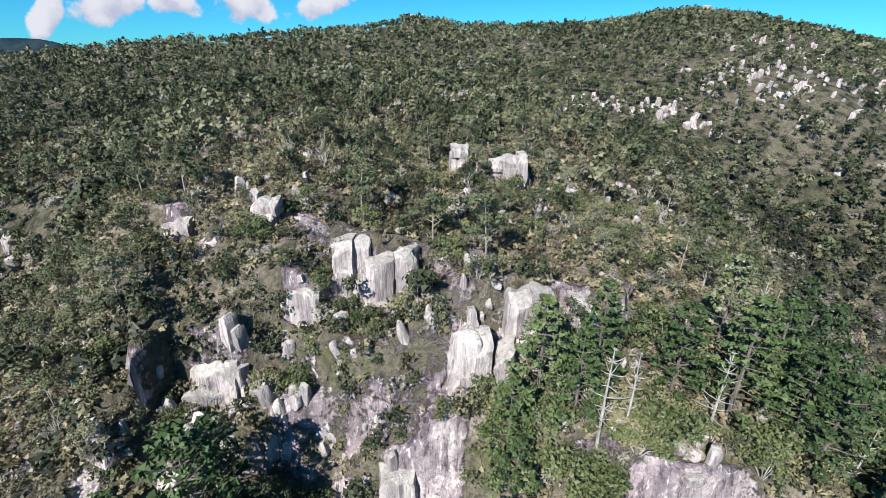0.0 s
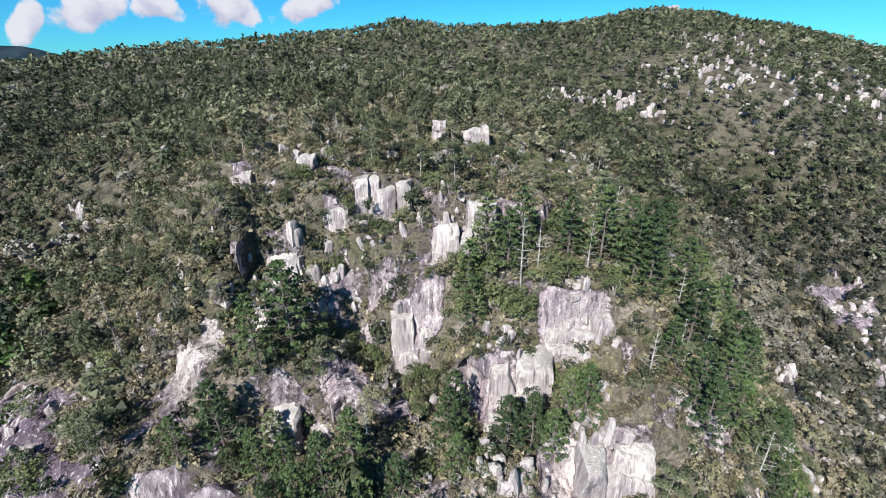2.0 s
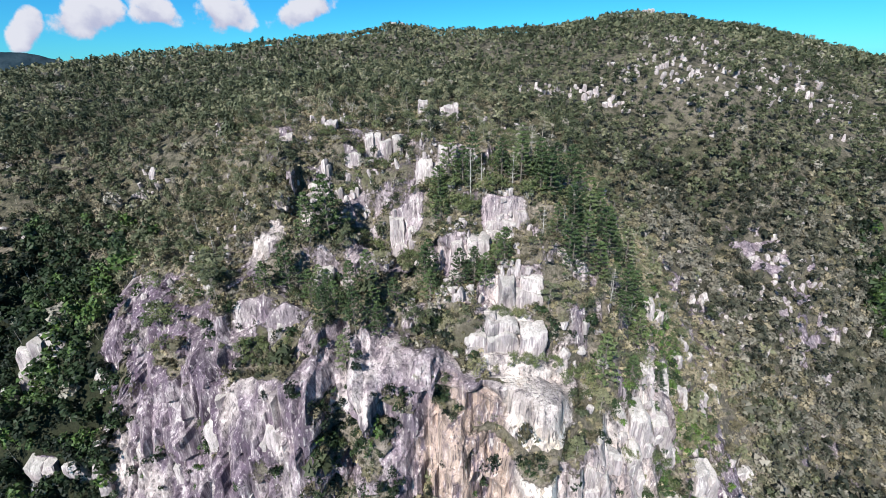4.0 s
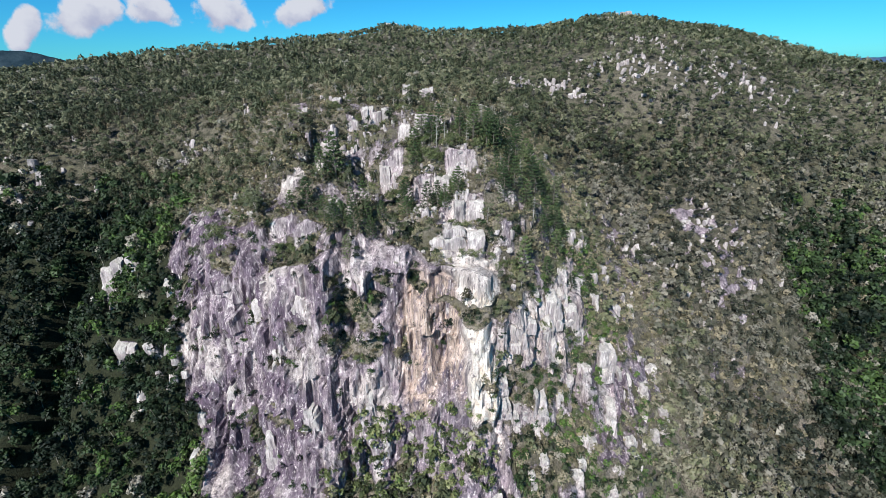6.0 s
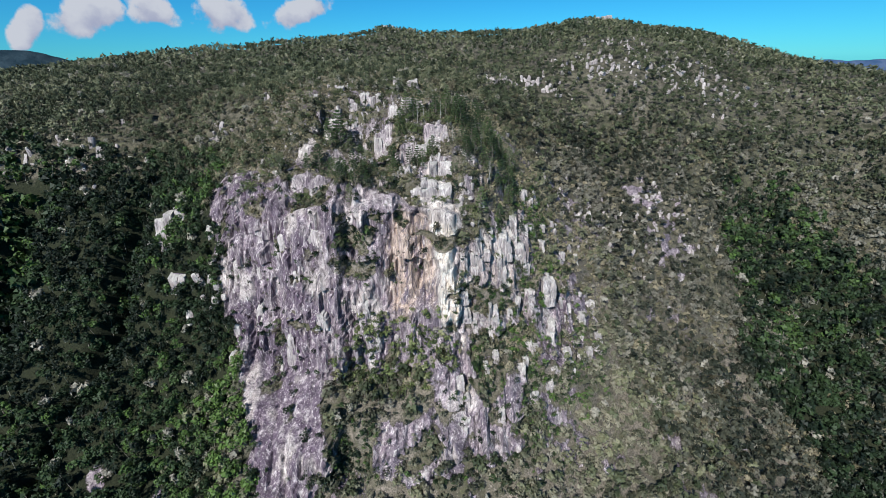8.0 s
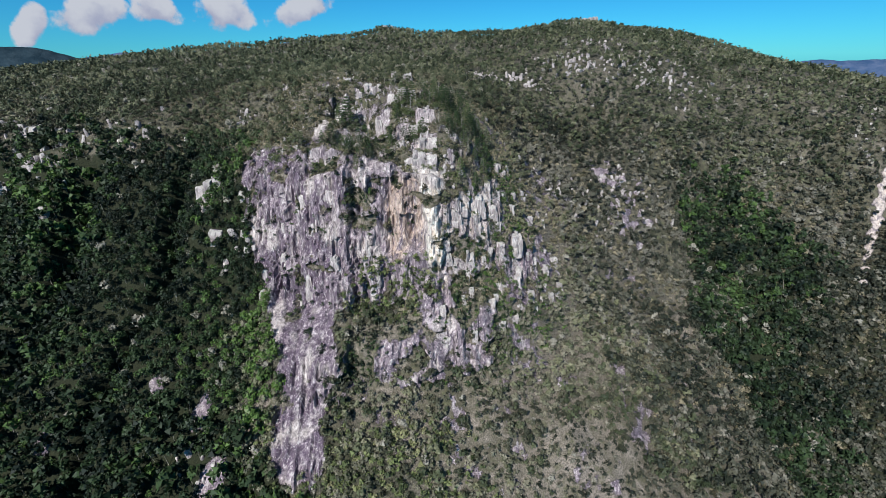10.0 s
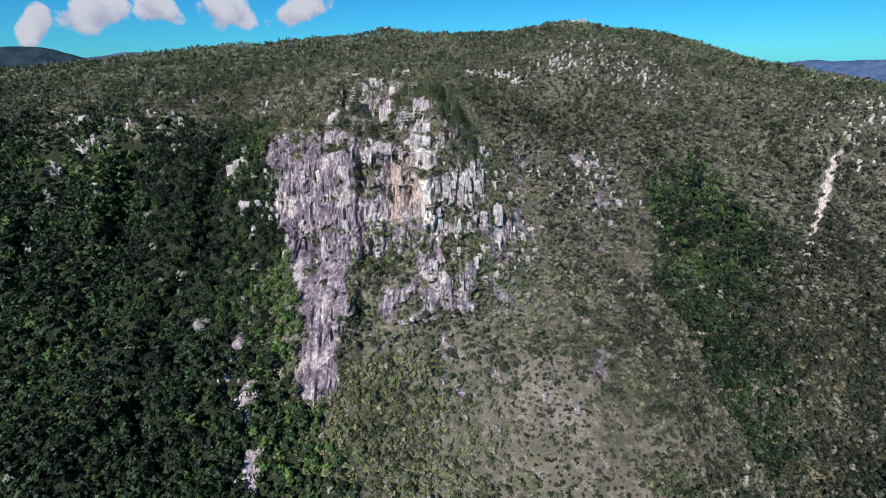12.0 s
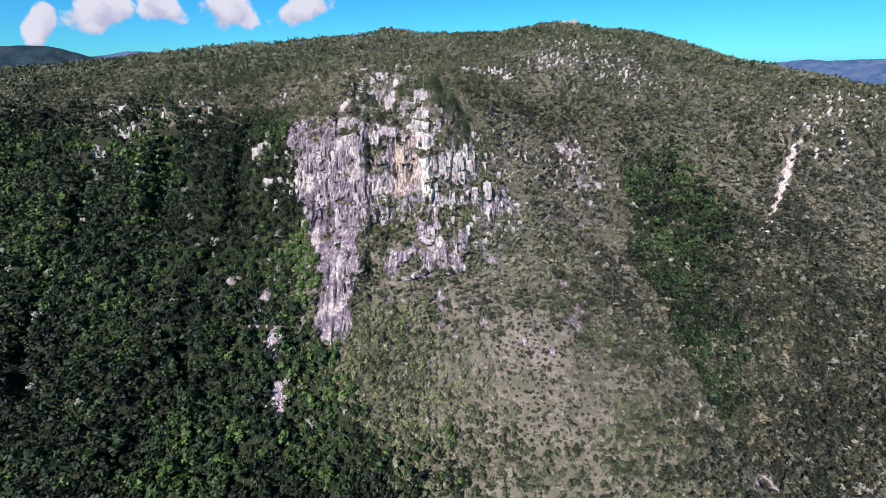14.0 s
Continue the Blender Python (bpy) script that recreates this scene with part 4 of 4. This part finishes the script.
plant_many(bushes, thin(scatter(0.035 * near_zone * free * (1 - 0.8 * front) * ramp(QUP, 0.3, 0.6)), 170), (0.6, 1.3))
dense = np.maximum(spot(QC[:, 0], QC[:, 1], 27, 31, 18, 7), spot(QC[:, 0], QC[:, 1], 10, 28, 8, 5))
slab = scatter(0.14 * spot(QC[:, 0], QC[:, 1], -58, 21, 13, 10))
thick = np.concatenate([thin(scatter(0.16 * dense * free), 90), thin(slab, 12)])
plant_many([copy_thing(b, b.matrix_basis) for b in bushes], thick, (0.9, 1.7))
plant_many(snags, thin(scatter(0.004 * near_zone * free), 40), (0.7, 1.2))
PINES = ((-18.5, 22, 1.5), (-26, 14, 1.15), (8, 29, 1.1), (11, 28, 1.0), (5.5, 27, 0.9), (12, 12, 0.8), (17, 14, 0.8), (2, 14, 0.9), (-12, 7, 0.85), (-8, 6, 0.9),
         (20, 30, 1.05), (24, 28, 1.1), (6, 25, 0.9), (13.5, 31, 1.0), (25, 33, 1.0), (29, 31, 1.1), (33, 33, 1.1), (37, 35, 1.1), (42, 33, 1.1), (47, 32, 1.0), (28, 26, 1.0),
         (30, 25, 1.1), (34, 20, 1.2), (38, 30, 1.1), (42, 22, 1.15), (31, 12, 1.0), (45, 14, 1.0), (-20, 15, 0.9), (-17, 10, 0.85), (-21, 11, 0.8), (-15, 6, 0.9), (-17, 4, 0.8), (-11, 2, 0.9), (-7, 3, 0.8), (-13, -1, 0.85), (-9, 9, 0.9), (-4, 8, 0.8), (-19, 26, 1.2), (-22, 19, 1.0), (3, 16, 1.0), (9, 12, 0.9), (18, 12, 0.85), (3, 10, 0.8), (14, 10, 0.8))
SNAGS = ((9.5, 30.5, 1.15), (12.6, 26.2, 1.25), (15, 27, 1.05), (27, 32, 1.1), (30, 34, 1.2), (22, 27, 1.0), (36, 27, 1.0), (-8, 13, 0.8), (26, 14, 0.9), (40, 10, 0.9), (33, 29, 1.0), (44, 24, 0.9), (38, 22, 0.9), (-55, 38, 0.9), (-48, 30, 0.8), (31, 17, 0.8))
pine_zone = np.maximum(spot(QC[:, 0], QC[:, 1], 40, 20, 14, 22), 0.6 * spot(QC[:, 0], QC[:, 1], -28, 14, 4, 9))
wild = [(x, y, random.uniform(0.7, 1.15)) for x, y, _ in thin(scatter(0.04 * pine_zone * ramp(QUP, 0.2, 0.4)), 22)]
for protos, stand in ((pines, list(PINES) + wild), (dead_pines, SNAGS)):
    for i, (x, y, s) in enumerate(stand):
        z, _ = drop(x, y)
        m = Matrix.LocRotScale((x, y, z - 0.2), Euler((0, 0, random.uniform(0, 6.28))), None)
        if i < len(protos):
            ob = protos[i]
            ob.matrix_basis = m
        else:
            ob = copy_thing(protos[i % len(protos)], m)
        ob.scale = (s, s, s * random.uniform(0.95, 1.1))


# ---- boulders ----
blocks = [boulder_mesh(s, 1.0, 0.9, (0.8, 1.2, 1.8, 2.6)[s % 4], 0.6 + 0.1 * (s % 3)) for s in range(10)]
CLUSTERS = (  # x, y, spread, how many, size
    (71, 214, 18, 40, 2.7), (110, 210, 18, 34, 2.7), (177, 238, 40, 100, 2.9), (250, 236, 50, 110, 2.9), (168, 104, 24, 50, 2.1), (215, 300, 30, 26, 2.8),
    (270, 552, 26, 30, 4.0), (-22, 524, 14, 16, 3.2), (-450, 494, 8, 8, 3.4), (60, 520, 26, 12, 2.6), (430, 560, 40, 20, 3.4), (-61, 87, 6, 14, 2.2), (-92, 79, 8, 14, 2.2), (-150, 74, 26, 26, 3.0), (-230, 90, 30, 26, 3.0), (-212, 64, 22, 24, 4.2), (-80, -66, 8, 14, 2.2), (-70, -96, 7, 10, 2.0),
    (-30, 62, 20, 26, 1.2), (30, 72, 12, 24, 1.5), (10, 60, 10, 18, 1.2), (425, 142, 40, 50, 3.0), (470, 172, 46, 54, 3.2),
    (-18, 33, 4, 26, 1.3), (-25, 30, 5, 22, 1.2), (7, 32, 5, 24, 1.1), (14, 33, 4, 16, 1.1), (12, 20, 5, 26, 1.2), (20, 24, 4, 18, 1.2), (-4, 24, 6, 18, 1.1), (18, 10, 5, 22, 1.3), (6, 10, 6, 22, 1.2), (-40, 40, 9, 18, 1.2), (38, 78, 6, 16, 1.3),
    (-52, 24, 8, 16, 1.3), (6, 6, 8, 16, 1.4), (-7, 36, 8, 18, 1.2), (4, 34, 5, 12, 1.1), (12, 15, 6, 10, 1.2), (30, 0, 9, 14, 1.8), (105, 70, 24, 34, 1.9), (130, 82, 24, 44, 2.1), (80, 40, 22, 30, 1.7), (100, 76, 14, 30, 2.0), (140, 60, 12, 14, 1.9), (-98, 26, 6, 8, 3.2), (-75, 5, 8, 10, 3.0),
)
far_blocks = {b.name: boulder_mesh(n, 1.0, 0.9, (0.8, 1.2, 1.8, 2.6)[n % 4], 0.6 + 0.1 * (n % 3), 2) for n, b in enumerate(blocks)}
spots = []
for cx, cy, spread, count, size in CLUSTERS:
    for k in range(count):
        x, y = random.gauss(cx, spread * 0.6), random.gauss(cy, spread * 0.45)
        z, _ = drop(x, y)
        s = size * random.uniform(0.4, 1.2)
        turn = Euler((random.uniform(-0.3, 0.3), random.uniform(-0.3, 0.3), random.uniform(0, 6.28)))
        spots.append((math.hypot(x, y), blocks[int(random.random() * len(blocks))], Matrix.LocRotScale((x, y, z + 0.3 * s), turn, (s, s, s))))
spots.sort(key=lambda p: p[0])
for _, block, m in spots[:285]:
    ob = new("boulder", block)
    ob.matrix_basis = m
    tagged(ob, "pale weathered granite boulder among scrub", "boulder", "boulders on the hill")
bm = bmesh.new()
for _, block, m in spots[285:]:
    start = len(bm.verts)
    bm.from_mesh(far_blocks[block.name])
    bm.verts.ensure_lookup_table()
    for v in bm.verts[start:]:
        v.co = m @ v.co
tagged(part("boulder_field", bm, GRANITE, None), "far scattered pale granite boulders", "boulders", kind="stuff")


# ---- jointed granite outcrops of the crag ----
def joint_block(rnd, w, d, h, slant):
    """One upright joint-bounded block, its foot's front middle at the origin: rounded edges, fluted front, gently slanting top."""
    nx, ny, nz = min(16, max(4, int(w / 0.36))), 3, min(20, max(4, int(h / 0.55)))
    seed = rnd.uniform(0, 90)
    sx, sy = rnd.uniform(-slant, slant), rnd.uniform(0.0, slant)
    soft = min(w, h, d) * rnd.uniform(0.04, 0.13)
    lean, taper = rnd.uniform(-0.06, 0.06), rnd.uniform(-0.03, 0.13)
    cuts = []
    for side in (-1, 1):
        cut = Vector((side * rnd.uniform(0.1, 1), -0.6, rnd.uniform(0.1, 1.0))).normalized()
        cuts.append((cut, rnd.uniform(0.34, 0.54) * (abs(cut.x) * w + abs(cut.y) * d * 0.6 + abs(cut.z) * h)))
    bm = bmesh.new()
    shell = {}
    for i in range(nx + 1):
        for j in range(ny + 1):
            for k in range(nz + 1):
                if not (i in (0, nx) or j in (0, ny) or k in (0, nz)):
                    continue
                fx, fy, fz = i / nx - 0.5, j / ny, k / nz
                p = Vector((fx * w, fy * d, fz * h))
                core = Vector((min(max(p.x, soft - w / 2), w / 2 - soft), max(p.y, soft), min(p.z, h - soft)))
                away = p - core
                if away.length > soft:
                    p = core + away.normalized() * soft
                for cut, keep in cuts:
                    over = (p - Vector((0, d / 2, h / 2))).dot(cut) - keep
                    if over > 0:
                        p -= cut * over * 0.9
                x, y, z = p
                z += fz * (sx * x + sy * y)
                x += lean * z
                y += 0.16 * noise.noise(Vector((x * 1.3, seed, z * 0.12))) + 0.10 * noise.noise(Vector((x * 3.3, seed, z * 0.35))) + 0.8 * noise.noise(Vector((x * 0.33, seed + 3, z * 0.25))) + 0.2 * abs(noise.noise(Vector((x * 0.9, seed + 9, z * 0.8))))
                x = x * (1 - taper * fz) + 0.5 * noise.noise(Vector((seed + 7, y * 0.5, z * 0.3))) + 0.2 * noise.noise(Vector((seed + 5, y * 1.5, z * 1.1)))
                z += fz * (0.6 * noise.noise(Vector((x * 0.45, y * 0.5, seed))) + 0.35 * noise.noise(Vector((x * 1.3, y * 1.3, seed + 2))))
                shell[i, j, k] = bm.verts.new((x, y, z))
    for i in range(nx):
        for k in range(nz):
            bm.faces.new((shell[i, 0, k], shell[i + 1, 0, k], shell[i + 1, 0, k + 1], shell[i, 0, k + 1]))
            bm.faces.new((shell[i, ny, k + 1], shell[i + 1, ny, k + 1], shell[i + 1, ny, k], shell[i, ny, k]))
        for j in range(ny):
            bm.faces.new((shell[i, j, nz], shell[i + 1, j, nz], shell[i + 1, j + 1, nz], shell[i, j + 1, nz]))
    for j in range(ny):
        for k in range(nz):
            bm.faces.new((shell[0, j, k], shell[0, j, k + 1], shell[0, j + 1, k + 1], shell[0, j + 1, k]))
            bm.faces.new((shell[nx, j + 1, k], shell[nx, j + 1, k + 1], shell[nx, j, k + 1], shell[nx, j, k]))
    soften(bm, 0.42)
    return bm


def outcrop(x0, x1, y, top, foot, depth, seed, column=2.0, lean=0.15):
    """A wall of upright jointed blocks standing out of the slope; y is its front."""
    rnd = random.Random(seed)
    crag = new("granite_outcrop")
    crag.location = ((x0 + x1) / 2, y, foot)
    w, h, at = x1 - x0, top - foot, 0.0
    while at < w - 0.4:
        wide = min(column * rnd.choice((0.5, 0.9, 1.3, 1.7)) * rnd.uniform(0.9, 1.2), w - at + 0.3)
        end = min(at, w - at - wide)
        tall = h * (1 - rnd.uniform(0, 0.14)) * (rnd.uniform(0.7, 0.95) if end < 0.4 and w > 4 else 1.0)
        cuts = [0.0] + sorted(rnd.uniform(0.3, 0.85) for _ in range(rnd.choice((0, 1, 1, 2)) if tall > 4 else rnd.choice((0, 1)))) + [1.0]
        push, back = rnd.uniform(-0.2, 0.7), 0.0
        for lo, hi in zip(cuts, cuts[1:]):
            if (hi - lo) * tall < 0.7:
                continue
            narrow = 1.0 if lo == 0.0 else rnd.uniform(0.72, 1.0)
            stone = part("block", joint_block(rnd, wide * narrow + 0.7, depth, (hi - lo) * tall + 0.5, 0.14 if hi == 1.0 else 0.03), GRANITE, crag)
            stone.location = (at + wide / 2 - w / 2 + rnd.uniform(-0.5, 0.5) * (1 - narrow) * wide, push + back + lean * h * (lo + hi) / 2, lo * tall - 0.15)
            stone.rotation_euler = (rnd.uniform(-0.03, 0.02), rnd.uniform(-0.04, 0.04), rnd.uniform(-0.12, 0.12))
            back += rnd.uniform(0.1, 0.7)
        at += wide
    return tagged(crag, "jointed pale granite outcrop standing out of the slope", "rock outcrop", "outcrops of the crag")


for n, (x0, x1, y, top, foot, depth, column) in enumerate(OUTCROPS):
    outcrop(x0, x1, y - 1.5, top - 0.6, foot - 1.5, depth, 100 + n, column, 0.06)
# bushes crowd the feet of the outcrops
feet = [(random.uniform(x0 - 1, x1 + 1), y - random.uniform(2.0, 4.2)) for x0, x1, y, _, _, _, _ in OUTCROPS[:24] for _ in range(6)]
for n, (x, y) in enumerate(feet):
    ob = copy_thing(bushes[n % 4], Matrix.Translation((x, y, drop(x, y)[0] - 0.2)))
    ob.name = 'rock_shrub'
    tagged(ob, 'dense green shrub at the foot of a rock outcrop', 'shrub', group='shrubs below the outcrops')
    s = random.uniform(0.5, 1.25)
    ob.rotation_euler, ob.scale = (0, 0, random.uniform(0, 6.28)), (s, s, s)
# broken rock down the right side of the wall
ribs = random.Random(9)
for n in range(95):
    x, y = ribs.uniform(24, 92), ribs.uniform(-48, 34)
    z, _ = drop(x, y)
    if z < 108 or z > 178:
        continue
    w, h = ribs.uniform(1.5, 4.5), ribs.uniform(2.5, 6.5)
    outcrop(x - w / 2, x + w / 2, y - 0.6, z + h * 0.7, z - 1.5, 3.0, 300 + n, ribs.uniform(0.9, 1.8), 0.15)
# the tor on the summit
for x, y, w, h in ((292, 552, 17, 15), (278, 552, 8, 11), (262, 548, 9, 9), (250, 548, 7, 8), (306, 556, 8, 10), (236, 546, 6, 7), (-454, 490, 11, 12), (-442, 494, 7, 9), (-32, 522, 8, 8), (-22, 524, 7, 9), (-12, 522, 6, 7)):
    outcrop(x - w / 2, x + w / 2, y, drop(x, y)[0] + h, drop(x, y)[0] - 2, 6, 400 + int(x), 3.4, 0.1)
# loose-jointed buttresses on the great wall
walls = random.Random(5)
for n in range(34):
    x = walls.uniform(-64, 58)
    z = walls.uniform(120, 176 if x < -20 else 184) if x < 26 else walls.uniform(138, 170)
    if -3 < x < 27 and 146 < z < 190:
        continue
    hit, _, _, _ = TREE.ray_cast(Vector((x, -200, z)), Vector((0, 1, 0)))
    if hit is None or hit.y < -60 or hit.y > 45:
        continue
    w, h = walls.uniform(2.0, 5.0), walls.uniform(6, 15)
    outcrop(x - w / 2, x + w / 2, hit.y - walls.uniform(0.3, 1.3) - 0.15 * h / 2, z + h / 2, z - h / 2, 5, 200 + n, walls.uniform(1.0, 2.2), 0.30)


# ---- clouds and far hills ----
def cloud_material(seed, wide, tall, tail):
    """Soft white vapour: a lens of density broken up by noise; bright tops and a shaded lilac base are put into its
    glow.
    """
    m, t = material("cloud_vapour")
    g = Graph(t)
    where = g.node("ShaderNodeTexCoord").outputs["Object"]
    sep = g.node("ShaderNodeSeparateXYZ", {0: where})
    x, z = g.math("DIVIDE", sep.outputs[0], wide), sep.outputs[2]
    z = g.math("DIVIDE", g.math("SUBTRACT", z, g.math("MULTIPLY", sep.outputs[0], tail)), tall)
    r = g.math("SQRT", g.math("ADD", g.math("MULTIPLY", x, x), g.math("MULTIPLY", z, z)))
    shifted = g.node("ShaderNodeVectorMath", {0: where, 1: (seed * 311.0, 0.0, seed * 97.0)}, operation="ADD").outputs[0]
    lumps = g.noise(shifted, 0.0058, 5.0, 0.52)
    d = g.math("ADD", g.math("SUBTRACT", 0.82, r), g.math("MULTIPLY", g.math("SUBTRACT", lumps, 0.5), 1.35))
    thick = g.span(d, 0.02, 0.26)
    shade = g.math("ADD", g.math("MULTIPLY", z, 0.5), g.math("MULTIPLY", g.math("SUBTRACT", lumps, 0.5), 1.5))
    col = g.mix(g.span(shade, -0.42, 0.12), (0.60, 0.60, 0.76), (0.93, 0.90, 0.95))
    # emission stands in for the sunlight that the vapour would scatter
    glow = g.node("ShaderNodeEmission", {0: col, 1: 0.43})
    see = g.node("ShaderNodeBsdfTransparent")
    g.node("ShaderNodeOutputMaterial", {0: g.node("ShaderNodeMixShader", {0: thick, 1: see.outputs[0], 2: glow.outputs[0]}).outputs[0]})
    return m


def cloud(ax, el, w, h, seed, tail):
    """A far cumulus in the sky backdrop, a gently bulging sheet of vapour that glows with its light and shade painted
    in.
    """
    r = 4300
    n = 13
    u, v = np.meshgrid(np.linspace(-1, 1, n), np.linspace(-1, 1, n), indexing="ij")
    verts = np.stack([u * w * 1.2, -60 * (1 - u * u) * (1 - v * v), v * (h * 1.5 + abs(tail) * w)], -1).reshape(-1, 3)
    i = np.arange(n * n).reshape(n, n)
    quads = np.stack([i[:-1, :-1], i[1:, :-1], i[1:, 1:], i[:-1, 1:]], -1).reshape(-1, 4)
    ob = new("cloud", mesh_from("cloud", verts, quads, cloud_material(seed, w, h, tail)))
    ob.matrix_basis = pose(r * math.sin(radians(ax)), r * math.cos(radians(ax)) - 150, 236 + r * math.tan(radians(el)), 0, 0, -ax)
    return tagged(ob, "small white fair-weather cumulus cloud", "cloud", "clouds", "structure")


for n, spec in enumerate(((-37.4, 3.3, 160, 165, 0.9), (-32.6, 4.4, 330, 165, 0.2), (-27.3, 4.9, 210, 175, 0.0), (-21.0, 4.9, 290, 180, 0.0), (-12.9, 5.1, 350, 130, 0.3))):
    ax, el, w, h, tail = spec
    cloud(ax, el, w, h, n + 1, tail)


def far_hills(name, r, crest, seed, mat):
    """A far range as a ridged strip of land; crest: bearings and elevations of its skyline, in degrees."""
    cols, rows = 140, 14
    bearing = np.linspace(crest[0][0], crest[-1][0], cols)
    lift = np.interp(bearing, [c[0] for c in crest], [c[1] for c in crest])
    lift = np.convolve(np.pad(lift, 3, "edge"), np.ones(7) / 7, "valid")
    ax, v = np.radians(bearing)[:, None], np.linspace(-1, 1, rows)[None, :]
    top = 235 + r * np.tan(np.radians(lift)) + r * 0.0022 * fbm(bearing * 1.3, 0.3, seed=seed)
    rr = r + v * 420 + 70 * fbm(bearing[:, None] / 2.5, v * 2, seed=seed + 3)
    z = top[:, None] * (1 - np.abs(v)) ** 0.7 + 26 * fbm(bearing[:, None], v * 3, seed=seed + 5) * np.abs(v) * (1 - v * v)
    verts = np.stack([rr * np.sin(ax) + 10, rr * np.cos(ax) - 150, z + 0 * rr], -1).reshape(-1, 3)
    i = np.arange(cols * rows).reshape(cols, rows)
    quads = np.stack([i[:-1, :-1], i[1:, :-1], i[1:, 1:], i[:-1, 1:]], -1).reshape(-1, 4)
    mesh = mesh_from(name, verts, quads, mat)
    mesh.polygons.foreach_set("use_smooth", np.ones(len(quads), bool))
    return tagged(new(name, mesh), "far forested hills, distance haze put into their blue colour", "hills", kind="structure")


def distance_material(name, a, b):
    m, t = material(name)
    g = Graph(t)
    n = g.noise(g.node("ShaderNodeTexCoord").outputs["Object"], 0.012, 6.0, 0.65)
    g.close(g.ramp(n, (0.4, a), (0.62, b)), 1.0, n, 0.6, 20.0, 0.0)
    return m


# distance haze is put into these base colours as blue
HILL_NEAR = distance_material("far_forest_hazed", (0.014, 0.026, 0.036), (0.030, 0.046, 0.058))
HILL_FAR = distance_material("haze_blue_hills", (0.035, 0.065, 0.13), (0.075, 0.10, 0.165))
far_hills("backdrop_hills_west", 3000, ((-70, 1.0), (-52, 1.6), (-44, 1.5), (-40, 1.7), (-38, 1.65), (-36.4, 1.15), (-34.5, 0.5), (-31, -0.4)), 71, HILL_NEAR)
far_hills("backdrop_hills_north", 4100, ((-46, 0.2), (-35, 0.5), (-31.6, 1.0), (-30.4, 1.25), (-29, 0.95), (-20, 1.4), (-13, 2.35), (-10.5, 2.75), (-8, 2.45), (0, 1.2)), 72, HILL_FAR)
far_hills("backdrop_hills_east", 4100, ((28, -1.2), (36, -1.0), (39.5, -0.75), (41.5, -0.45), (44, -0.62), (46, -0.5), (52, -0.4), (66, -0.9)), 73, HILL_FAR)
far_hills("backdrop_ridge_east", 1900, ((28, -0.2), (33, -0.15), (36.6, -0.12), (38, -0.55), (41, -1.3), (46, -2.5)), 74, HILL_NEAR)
